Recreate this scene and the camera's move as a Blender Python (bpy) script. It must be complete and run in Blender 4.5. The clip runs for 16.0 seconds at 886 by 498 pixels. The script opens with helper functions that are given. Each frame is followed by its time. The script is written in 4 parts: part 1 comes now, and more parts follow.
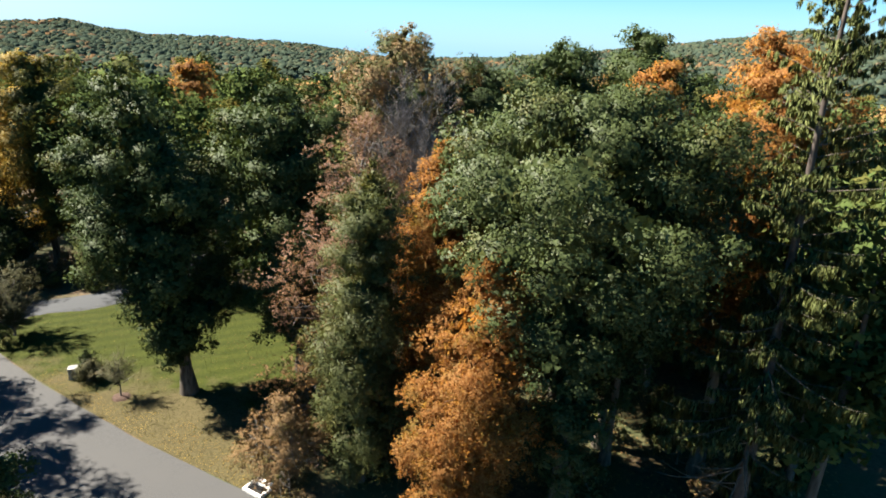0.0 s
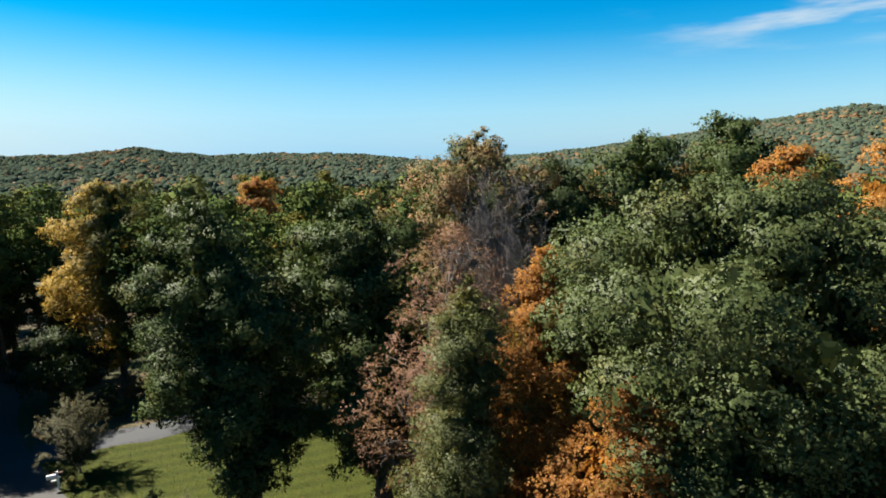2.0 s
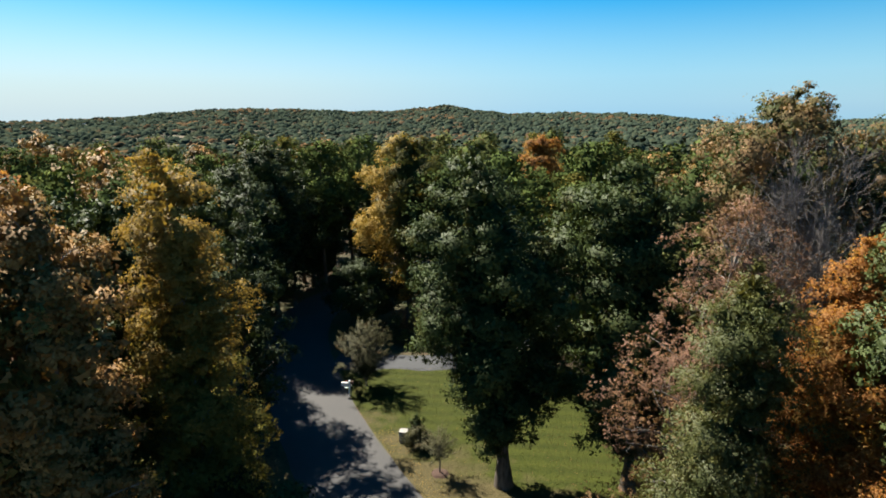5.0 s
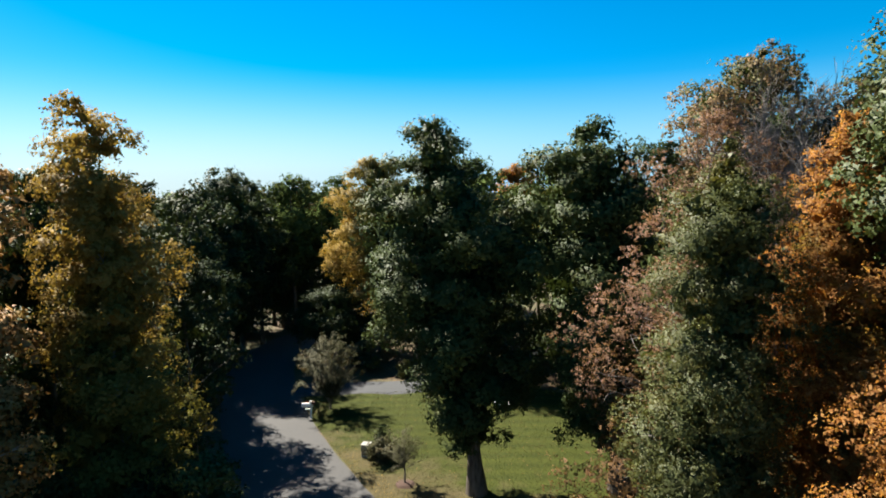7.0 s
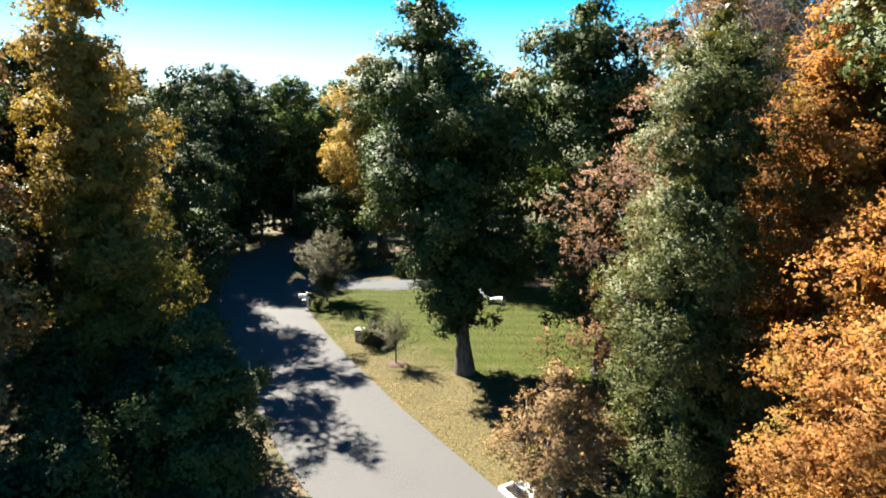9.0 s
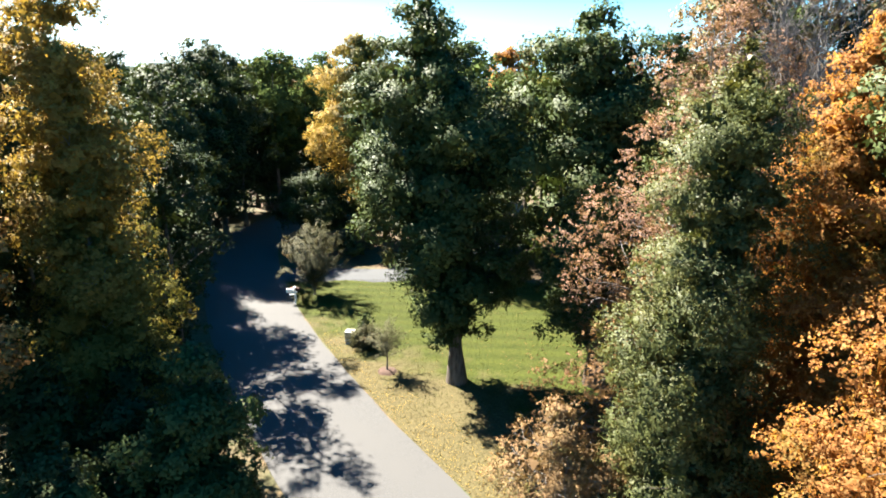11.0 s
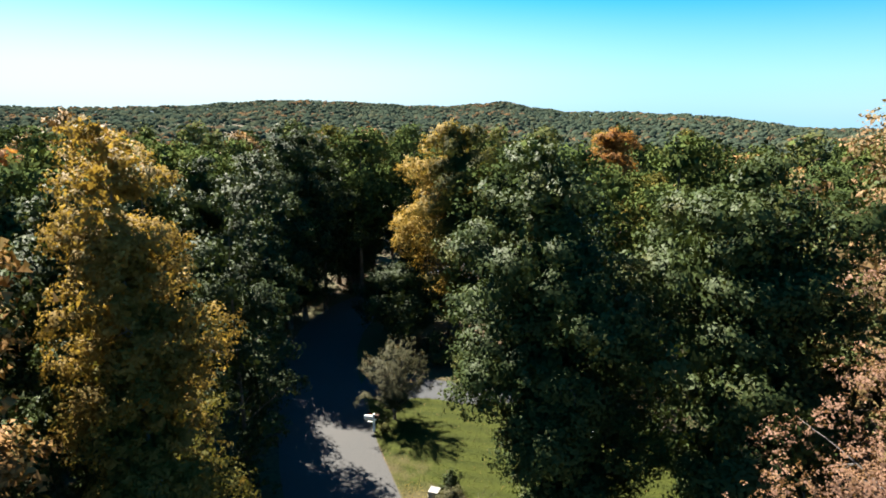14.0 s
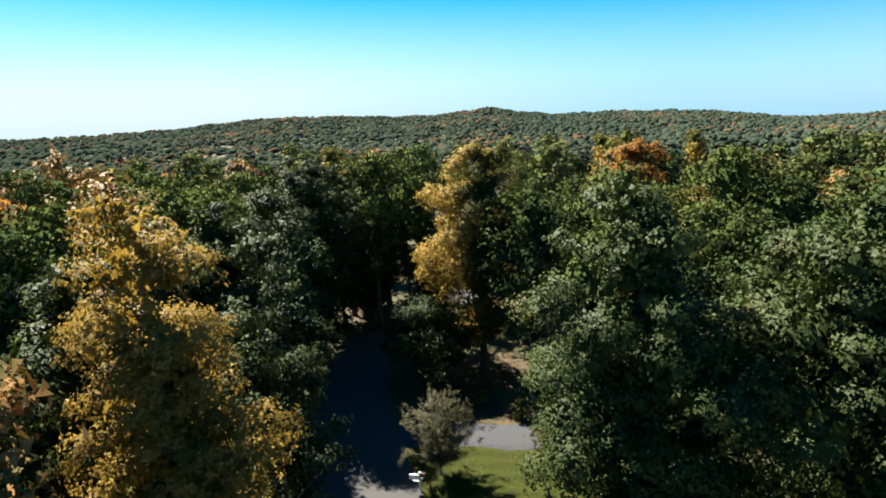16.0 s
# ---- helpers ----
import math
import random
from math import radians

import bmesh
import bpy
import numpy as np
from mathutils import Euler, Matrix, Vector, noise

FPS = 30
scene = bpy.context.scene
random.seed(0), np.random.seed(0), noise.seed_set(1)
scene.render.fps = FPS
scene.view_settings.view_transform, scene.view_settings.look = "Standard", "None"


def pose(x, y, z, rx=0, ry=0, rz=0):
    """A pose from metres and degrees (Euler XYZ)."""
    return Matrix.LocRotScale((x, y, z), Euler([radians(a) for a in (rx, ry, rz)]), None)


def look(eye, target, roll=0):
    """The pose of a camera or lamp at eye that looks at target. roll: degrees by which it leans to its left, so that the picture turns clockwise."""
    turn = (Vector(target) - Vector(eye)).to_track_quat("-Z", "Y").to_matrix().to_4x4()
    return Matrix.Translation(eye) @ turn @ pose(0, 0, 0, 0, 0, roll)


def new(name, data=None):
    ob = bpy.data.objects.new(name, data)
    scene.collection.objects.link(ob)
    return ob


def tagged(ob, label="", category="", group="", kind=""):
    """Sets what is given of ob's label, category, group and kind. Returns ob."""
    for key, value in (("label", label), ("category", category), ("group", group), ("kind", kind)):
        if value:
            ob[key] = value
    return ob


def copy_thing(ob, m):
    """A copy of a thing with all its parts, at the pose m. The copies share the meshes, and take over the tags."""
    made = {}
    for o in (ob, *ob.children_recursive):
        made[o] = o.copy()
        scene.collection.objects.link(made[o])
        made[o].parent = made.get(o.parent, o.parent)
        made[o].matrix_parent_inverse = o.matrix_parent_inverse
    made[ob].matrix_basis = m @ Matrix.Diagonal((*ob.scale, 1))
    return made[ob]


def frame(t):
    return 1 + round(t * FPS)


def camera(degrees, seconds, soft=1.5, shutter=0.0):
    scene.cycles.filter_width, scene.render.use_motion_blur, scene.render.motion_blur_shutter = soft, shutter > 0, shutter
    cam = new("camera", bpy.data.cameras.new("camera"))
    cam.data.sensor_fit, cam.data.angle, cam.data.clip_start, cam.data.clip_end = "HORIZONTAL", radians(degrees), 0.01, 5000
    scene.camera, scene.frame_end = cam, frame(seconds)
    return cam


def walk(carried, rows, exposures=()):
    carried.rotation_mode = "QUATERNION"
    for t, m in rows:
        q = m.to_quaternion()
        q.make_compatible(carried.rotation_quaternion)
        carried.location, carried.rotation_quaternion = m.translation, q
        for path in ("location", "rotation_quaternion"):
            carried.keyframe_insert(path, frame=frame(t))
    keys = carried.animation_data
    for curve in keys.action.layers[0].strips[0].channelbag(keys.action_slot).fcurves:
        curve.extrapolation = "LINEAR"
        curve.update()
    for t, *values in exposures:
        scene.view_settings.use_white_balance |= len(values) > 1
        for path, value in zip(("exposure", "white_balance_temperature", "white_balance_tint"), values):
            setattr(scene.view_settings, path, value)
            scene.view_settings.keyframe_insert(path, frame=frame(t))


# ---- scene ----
cam = camera(73.0, 16.0, 1.85)
# seconds, x, y, z, yaw, pitch, roll
ROWS = [
    (0.0, 2.01, -1.80, 22.84, 1.34, -18.57, -2.37),
    (0.5, 1.26, -1.12, 22.92, 0.54, -17.01, -1.69),
    (1.0, 0.50, -0.30, 22.93, 1.92, -13.79, 1.04),
    (1.5, 0.01, 0.61, 22.94, 4.80, -10.05, 1.48),
    (2.0, -0.34, 1.40, 22.97, 5.28, -9.44, 1.67),
    (2.5, -0.57, 2.02, 23.15, 5.71, -8.61, 1.72),
    (3.0, -0.73, 2.57, 23.32, 17.97, -7.80, 1.75),
    (3.5, -0.72, 2.98, 23.36, 34.27, -5.64, -0.19),
    (4.0, -0.49, 3.24, 23.60, 34.29, -5.28, -0.40),
    (4.5, -0.35, 3.12, 23.51, 32.59, -5.97, 1.43),
    (5.0, -0.07, 2.99, 22.82, 32.40, -12.58, 0.71),
    (5.2, -0.01, 3.00, 22.44, 32.20, -17.17, -0.22),
    (7.3, 0.36, 5.41, 15.55, 31.04, -4.14, 2.19),
    (7.5, 0.39, 5.43, 15.14, 31.08, -4.29, 1.63),
    (8.0, 0.58, 5.39, 14.52, 31.48, -7.00, 0.95),
    (8.5, 0.90, 5.35, 14.26, 31.55, -11.12, 0.97),
    (8.7, 1.00, 5.29, 14.16, 31.68, -11.55, 0.92),
    (10.8, -0.07, 5.80, 16.58, 30.23, -17.28, 0.37),
    (11.0, -0.25, 6.08, 16.79, 30.15, -16.02, -0.16),
    (11.5, -0.81, 6.92, 17.41, 29.71, -15.01, -0.81),
    (12.0, -1.49, 7.81, 18.08, 29.33, -15.16, -0.61),
    (12.5, -2.31, 8.64, 18.89, 31.02, -10.79, -2.88),
    (13.0, -3.19, 9.38, 19.77, 37.91, -11.74, -0.77),
    (13.5, -4.08, 10.01, 20.74, 39.38, -12.14, -1.41),
    (14.0, -5.03, 10.56, 21.76, 37.61, -12.91, -0.70),
    (14.5, -6.13, 11.00, 22.52, 37.78, -9.73, -0.26),
    (15.0, -7.23, 11.30, 22.97, 36.70, -13.43, -0.39),
    (15.5, -8.43, 11.50, 23.11, 36.28, -14.24, -0.66),
    (16.0, -9.61, 11.78, 23.05, 36.31, -12.19, 2.49),
]
EXPOSURES = [(0.0, 2.51), (1.0, 2.36), (2.0, 2.11), (2.5, 2.11), (3.5, 2.36), (4.2, 2.34), (5.0, 2.01), (7.5, 2.34), (8.0, 2.56), (8.7, 2.96), (10.8, 3.46), (11.5, 3.46), (12.0, 3.56), (12.6, 3.41), (13.0, 2.86), (13.5, 2.56), (14.5, 2.31), (15.0, 2.03), (15.5, 2.11), (16.0, 2.31)]
walk(cam, [(t, pose(x, y, z, 90 + pitch, roll, yaw)) for t, x, y, z, yaw, pitch, roll in ROWS], EXPOSURES)

# ---- world and sun ----
SUN_AZ, SUN_EL = -76.0, 45.5          # degrees clockwise from +y, and above the horizon
HAZE = 6.2
world = bpy.data.worlds.new("sky")
scene.world = world
world.use_nodes = True
wn, wl = world.node_tree.nodes, world.node_tree.links
sky = wn.new("ShaderNodeTexSky")
sky.sky_type = "NISHITA"
sky.sun_disc = False
sky.sun_elevation, sky.sun_rotation = radians(SUN_EL), radians(SUN_AZ)
sky.air_density, sky.dust_density, sky.ozone_density = 1.0, 0.3, 4.0
deep = wn.new("ShaderNodeHueSaturation")
deep.inputs["Hue"].default_value = 0.494
deep.inputs["Value"].default_value = 1.1
deep.inputs["Saturation"].default_value = 1.68
wl.new(sky.outputs["Color"], deep.inputs["Color"])
# pale haze that thickens towards the horizon and towards the sun
way = wn.new("ShaderNodeTexCoord")
parts = wn.new("ShaderNodeSeparateXYZ")
wl.new(way.outputs["Generated"], parts.inputs["Vector"])


def sky_range(value, a, b, c, d, smooth="SMOOTHSTEP"):
    r = wn.new("ShaderNodeMapRange")
    r.interpolation_type = smooth
    for key, v in (("From Min", a), ("From Max", b), ("To Min", c), ("To Max", d)):
        r.inputs[key].default_value = v
    wl.new(value, r.inputs["Value"])
    return r.outputs["Result"]


def sky_math(kind, a, b):
    m = wn.new("ShaderNodeMath")
    m.operation = kind
    for sock, v in zip(m.inputs, (a, b)):
        if isinstance(v, float):
            sock.default_value = v
        else:
            wl.new(v, sock)
    return m.outputs[0]


low = sky_range(parts.outputs["Z"], -0.02, 0.215, 1.0, 0.0)
sunward = sky_range(parts.outputs["X"], -0.95, 0.5, 1.0, 0.68)
_s = radians(SUN_AZ)
facing = sky_math("ADD", sky_math("MULTIPLY", parts.outputs["X"], math.sin(_s)), sky_math("MULTIPLY", parts.outputs["Y"], math.cos(_s)))
veil = sky_math("MULTIPLY", sky_math("MULTIPLY", low, sunward), sky_range(facing, -0.8, -0.3, 0.15, 1.0))
haze = wn.new("ShaderNodeMix")
haze.data_type = "RGBA"
wl.new(veil, haze.inputs[0])
wl.new(deep.outputs["Color"], haze.inputs[6])
tint = wn.new("ShaderNodeMix")
tint.data_type = "RGBA"
wl.new(sky_range(parts.outputs["X"], -0.95, -0.2, 0.0, 1.0), tint.inputs[0])
tint.inputs[6].default_value = (HAZE * 0.78, HAZE * 1.0, HAZE * 1.10, 1)
tint.inputs[7].default_value = (HAZE * 0.36, HAZE * 0.83, HAZE * 1.22, 1)
wl.new(tint.outputs[2], haze.inputs[7])
# thin cirrus high on one side of the sky
stretch = wn.new("ShaderNodeMapping")
stretch.inputs["Rotation"].default_value = (0.0, radians(-14), 0.0)
stretch.inputs["Scale"].default_value = (2.2, 2.2, 15.0)
wl.new(way.outputs["Generated"], stretch.inputs["Vector"])
wisp = wn.new("ShaderNodeTexNoise")
wisp.inputs["Scale"].default_value, wisp.inputs["Detail"].default_value, wisp.inputs["Roughness"].default_value = 1.6, 5.0, 0.55
wl.new(stretch.outputs["Vector"], wisp.inputs["Vector"])
streak = sky_range(wisp.outputs["Fac"], 0.46, 0.68, 0.0, 1.0)
side = sky_math("MULTIPLY", sky_range(parts.outputs["X"], 0.15, 0.42, 0.0, 1.0), sky_range(parts.outputs["Z"], 0.10, 0.17, 0.0, 1.0))
side = sky_math("MULTIPLY", side, sky_range(parts.outputs["Z"], 0.22, 0.36, 1.0, 0.0))
cloud = wn.new("ShaderNodeMix")
cloud.data_type = "RGBA"
wl.new(sky_math("MULTIPLY", sky_math("MULTIPLY", streak, side), 0.8), cloud.inputs[0])
wl.new(haze.outputs[2], cloud.inputs[6])
cloud.inputs[7].default_value = (HAZE * 0.9, HAZE * 1.0, HAZE * 1.05, 1)
wl.new(cloud.outputs[2], wn["Background"].inputs["Color"])
wn["Background"].inputs["Strength"].default_value = 0.031
sun_data = bpy.data.lights.new("sun", "SUN")
sun_data.energy, sun_data.angle, sun_data.color = 5.0, radians(0.55), (1.0, 0.93, 0.82)
sun = new("sun", sun_data)
_a, _e = radians(SUN_AZ), radians(SUN_EL)
SUN_DIR = Vector((math.sin(_a) * math.cos(_e), math.cos(_a) * math.cos(_e), math.sin(_e)))
sun.matrix_world = look(SUN_DIR * 100, (0, 0, 0))

# ---- materials ----
def nodes_of(name):
    m = bpy.data.materials.new(name)
    m.use_nodes = True
    nt = m.node_tree
    return m, nt.nodes, nt.links, nt.nodes["Principled BSDF"]


def noise_node(n, l, scale, detail=4.0, coord="Object", rough=0.6):
    tc = n.new("ShaderNodeTexCoord")
    tx = n.new("ShaderNodeTexNoise")
    tx.inputs["Scale"].default_value = scale
    tx.inputs["Detail"].default_value = detail
    tx.inputs["Roughness"].default_value = rough
    l.new(tc.outputs[coord], tx.inputs["Vector"])
    return tx.outputs["Fac"]


def ramp(n, l, fac, stops):
    r = n.new("ShaderNodeValToRGB")
    e = r.color_ramp.elements
    while len(e) < len(stops):
        e.new(0.5)
    for el, (p, c) in zip(e, stops):
        el.position, el.color = p, (*c, 1)
    l.new(fac, r.inputs["Fac"])
    return r.outputs["Color"]


def mix(n, l, fac, a, b, kind="MIX"):
    x = n.new("ShaderNodeMix")
    x.data_type, x.blend_type = "RGBA", kind
    for sock, v in ((x.inputs[0], fac), (x.inputs[6], a), (x.inputs[7], b)):
        if isinstance(v, (int, float)):
            sock.default_value = v
        elif isinstance(v, tuple):
            sock.default_value = (*v, 1)
        else:
            l.new(v, sock)
    return x.outputs[2]


def bump(n, l, fac, bsdf, strength, distance):
    b = n.new("ShaderNodeBump")
    b.inputs["Strength"].default_value, b.inputs["Distance"].default_value = strength, distance
    l.new(fac, b.inputs["Height"])
    l.new(b.outputs["Normal"], bsdf.inputs["Normal"])


def leaf_material(name, base, turned, amount, patch=0.35, thin=0.14, gloss=0.62, shine=0.06, along=None, vary=0.55):
    """Leaves: base holds three tones of one colour, turned three tones of a second colour that comes in patches.
    along=(axis, from, to, amount) lets the turned colour come in more strongly along one axis of the tree."""
    m, n, l, bsdf = nodes_of(name)
    geo = n.new("ShaderNodeNewGeometry")
    isl = geo.outputs["Random Per Island"]

    def tones(c):
        c = [[TONE * (c[1][i] + vary * (q[i] - c[1][i])) for i in range(3)] for q in c]
        return ramp(n, l, isl, [(0.0, c[0]), (0.55, c[1]), (1.0, c[2])])

    one, two = tones(base), tones(turned)
    f = noise_node(n, l, patch, 3.0)
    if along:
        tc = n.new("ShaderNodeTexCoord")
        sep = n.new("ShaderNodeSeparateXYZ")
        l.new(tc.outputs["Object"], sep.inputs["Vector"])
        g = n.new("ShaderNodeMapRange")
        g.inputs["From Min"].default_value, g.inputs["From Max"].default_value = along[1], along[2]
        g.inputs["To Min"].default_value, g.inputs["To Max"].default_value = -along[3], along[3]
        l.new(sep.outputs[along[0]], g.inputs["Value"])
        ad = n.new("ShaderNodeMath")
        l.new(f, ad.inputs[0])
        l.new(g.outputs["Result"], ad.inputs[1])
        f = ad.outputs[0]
    rr = n.new("ShaderNodeMapRange")
    rr.inputs["From Min"].default_value, rr.inputs["From Max"].default_value = 0.72 - 0.5 * amount, 0.86 - 0.5 * amount
    l.new(f, rr.inputs["Value"])
    col = mix(n, l, rr.outputs["Result"], one, two)
    l.new(col, bsdf.inputs["Base Color"])
    bsdf.inputs["Roughness"].default_value = gloss
    bsdf.inputs["Specular IOR Level"].default_value = shine
    if thin <= 0:
        return m
    tr = n.new("ShaderNodeBsdfTranslucent")
    warm = mix(n, l, 1.0, col, (1.0, 0.95, 0.55), "MULTIPLY")
    l.new(warm, tr.inputs["Color"])
    ms = n.new("ShaderNodeMixShader")
    ms.inputs["Fac"].default_value = thin
    l.new(bsdf.outputs["BSDF"], ms.inputs[1])
    l.new(tr.outputs["BSDF"], ms.inputs[2])
    l.new(ms.outputs["Shader"], n["Material Output"].inputs["Surface"])
    return m


TONE = 0.66


def rough_material(name, dark, light, scale, roughness=0.85, relief=0.3, depth=0.02, stretch=(1, 1, 1), big=None, second=None):
    m, n, l, bsdf = nodes_of(name)
    tc = n.new("ShaderNodeTexCoord")
    mp = n.new("ShaderNodeMapping")
    mp.inputs["Scale"].default_value = stretch
    l.new(tc.outputs["Object"], mp.inputs["Vector"])
    tx = n.new("ShaderNodeTexNoise")
    tx.inputs["Scale"].default_value, tx.inputs["Detail"].default_value = scale, 6.0
    l.new(mp.outputs["Vector"], tx.inputs["Vector"])
    col = ramp(n, l, tx.outputs["Fac"], [(0.3, dark), (0.7, light)])
    if big:
        g = noise_node(n, l, big, 3.0)
        col = mix(n, l, ramp(n, l, g, [(0.42, (0, 0, 0)), (0.6, (1, 1, 1))]), col, second)
    l.new(col, bsdf.inputs["Base Color"])
    bsdf.inputs["Roughness"].default_value = roughness
    bsdf.inputs["Specular IOR Level"].default_value = 0.25
    bump(n, l, tx.outputs["Fac"], bsdf, relief, depth)
    return m


GREEN = ((0.044, 0.063, 0.019), (0.066, 0.092, 0.028), (0.102, 0.130, 0.045))
# GREEN darkened, so leaves of trees and shrubs in shade carry that shade.
SHADED_GREEN = ((0.028, 0.041, 0.016), (0.040, 0.057, 0.022), (0.062, 0.080, 0.034))
OLIVE = ((0.070, 0.074, 0.020), (0.108, 0.108, 0.030), (0.165, 0.155, 0.052))
YELLOW = ((0.28, 0.185, 0.042), (0.42, 0.285, 0.066), (0.55, 0.40, 0.12))
ORANGE = ((0.27, 0.112, 0.036), (0.44, 0.202, 0.062), (0.57, 0.325, 0.12))
RUST = ((0.22, 0.118, 0.042), (0.33, 0.185, 0.066), (0.46, 0.28, 0.11))
PINK = ((0.19, 0.105, 0.070), (0.27, 0.155, 0.105), (0.36, 0.235, 0.165))
BROWN = ((0.16, 0.095, 0.046), (0.24, 0.148, 0.070), (0.34, 0.23, 0.115))
M_OAK = leaf_material("oak_leaves", ((0.038, 0.056, 0.018), (0.057, 0.081, 0.026), (0.090, 0.116, 0.042)), OLIVE, 0.28, shine=0.06, gloss=0.55)
# Oak tones lightened for the sunlit oak; the gloss is the leaf's own.
M_OAK_LIT = leaf_material("sunlit_glossy_oak_leaves", ((0.046, 0.062, 0.020), (0.070, 0.092, 0.030), (0.115, 0.14, 0.055)), OLIVE, 0.32, shine=0.10, gloss=0.5, vary=0.9)
M_OAK_SHADED = leaf_material("shaded_oak_leaves", SHADED_GREEN, GREEN, 0.5)
M_OLIVE = leaf_material("olive_leaves", OLIVE, GREEN, 0.5)
M_NARROW = leaf_material("ash_leaves", ((0.066, 0.080, 0.027), (0.098, 0.114, 0.040), (0.155, 0.165, 0.072)), OLIVE, 0.45, 0.5, 0.24, shine=0.10, gloss=0.5, vary=0.8)
M_YELLOW = leaf_material("yellow_leaves", YELLOW, OLIVE, 0.45, 0.35, 0.38)
# Lower crown goes darker olive: leaf colour with its shade mixed in.
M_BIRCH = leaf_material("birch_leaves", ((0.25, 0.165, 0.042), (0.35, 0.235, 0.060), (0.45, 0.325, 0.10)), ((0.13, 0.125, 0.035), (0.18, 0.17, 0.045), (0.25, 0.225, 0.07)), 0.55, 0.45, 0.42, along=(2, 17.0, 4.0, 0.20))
# Gold towards the sun, darker olive away: autumn colour with painted shade.
M_GOLD = leaf_material("golden_shaded_green_leaves", YELLOW, OLIVE, 0.5, 0.2, 0.3, along=(0, -3.5, 2.5, 0.25))
M_ORANGE = leaf_material("orange_leaves", ORANGE, ((0.15, 0.105, 0.028), (0.23, 0.16, 0.042), (0.34, 0.24, 0.075)), 0.38, 0.4, 0.58, vary=0.9)
M_RUST = leaf_material("rust_leaves", RUST, OLIVE, 0.45)
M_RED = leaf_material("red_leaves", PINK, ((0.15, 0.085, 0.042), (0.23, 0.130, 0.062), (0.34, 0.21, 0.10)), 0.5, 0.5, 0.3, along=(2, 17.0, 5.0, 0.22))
M_BROWN = leaf_material("brown_oak_leaves", BROWN, GREEN, 0.5, 0.25)
M_BROWN_SHRUB = leaf_material("brown_shrub_leaves", BROWN, OLIVE, 0.35, 0.8)
M_VASE = leaf_material("olive_brown_leaves", ((0.058, 0.060, 0.030), (0.088, 0.086, 0.040), (0.14, 0.125, 0.065)), BROWN, 0.25, 0.8)
M_NEEDLE = leaf_material("spruce_needles", ((0.085, 0.10, 0.034), (0.135, 0.155, 0.05), (0.20, 0.215, 0.075)), OLIVE, 0.3, 0.6, 0.12, vary=0.9)
M_BARK = rough_material("bark", (0.028, 0.023, 0.018), (0.135, 0.112, 0.09), 5.0, 0.9, 0.8, 0.05, (1, 1, 0.25))
M_DARK_BARK = rough_material("dark_bark", (0.028, 0.022, 0.018), (0.085, 0.068, 0.055), 6.0, 0.9, 0.8, 0.04, (1, 1, 0.3))
M_GREY_BARK = rough_material("grey_bark", (0.085, 0.075, 0.066), (0.20, 0.18, 0.16), 6.0, 0.9, 0.5, 0.02, (1, 1, 0.3))
M_TWIG = rough_material("grey_twigs", (0.085, 0.072, 0.062), (0.19, 0.165, 0.145), 6.0, 0.9, 0.3, 0.01)
M_LITTER = rough_material("leaf_litter", (0.024, 0.018, 0.010), (0.10, 0.066, 0.032), 3.0, 0.95, 0.6, 0.05, big=0.15, second=(0.045, 0.05, 0.018))


def lawn_material():
    """Grass with mown stripes, drying to straw towards the road."""
    m, n, l, bsdf = nodes_of("lawn_grass")
    fine, blot = noise_node(n, l, 9.0, 6.0), noise_node(n, l, 0.45, 4.0)
    tc = n.new("ShaderNodeTexCoord")
    sep = n.new("ShaderNodeSeparateXYZ")
    l.new(tc.outputs["Object"], sep.inputs["Vector"])

    def calc(kind, a, b):
        k = n.new("ShaderNodeMath")
        k.operation = kind
        for sock, v in zip(k.inputs, (a, b)):
            if isinstance(v, float):
                sock.default_value = v
            else:
                l.new(v, sock)
        return k.outputs[0]

    off = calc("ADD", calc("MULTIPLY", sep.outputs[0], 0.55), calc("MULTIPLY", sep.outputs[1], 0.83))
    row = calc("ADD", calc("MULTIPLY", sep.outputs[0], -0.45), calc("MULTIPLY", sep.outputs[1], 0.89))
    band = calc("MULTIPLY", calc("SINE", calc("MULTIPLY", row, 4.4), 0.0), 0.06)
    green = ramp(n, l, calc("ADD", fine, band), [(0.3, (0.014, 0.020, 0.003)), (0.7, (0.042, 0.049, 0.007))])
    straw = ramp(n, l, fine, [(0.3, (0.040, 0.032, 0.014)), (0.7, (0.092, 0.073, 0.037))])
    dry = calc("ADD", calc("ADD", calc("MULTIPLY", calc("SUBTRACT", 19.0, off), 0.07), calc("MULTIPLY", calc("SUBTRACT", 41.5, row), 0.06)), calc("MULTIPLY", blot, 1.5))
    col = mix(n, l, ramp(n, l, calc("MULTIPLY", dry, 0.5), [(0.40, (0, 0, 0)), (0.62, (0.85, 0.85, 0.85))]), green, straw)
    l.new(col, bsdf.inputs["Base Color"])
    bsdf.inputs["Roughness"].default_value, bsdf.inputs["Specular IOR Level"].default_value = 0.95, 0.1
    bump(n, l, fine, bsdf, 0.7, 0.04)
    return m


M_LAWN = lawn_material()
M_ASPHALT = rough_material("asphalt", (0.034, 0.034, 0.033), (0.055, 0.054, 0.052), 14.0, 0.85, 0.3, 0.006, big=0.25, second=(0.047, 0.046, 0.044))
M_GRAVEL = rough_material("driveway_stone", (0.031, 0.033, 0.035), (0.051, 0.054, 0.056), 18.0, 0.9, 0.5, 0.01)
M_STONE = rough_material("stone", (0.22, 0.20, 0.17), (0.42, 0.39, 0.34), 4.0, 0.85, 0.4, 0.02)
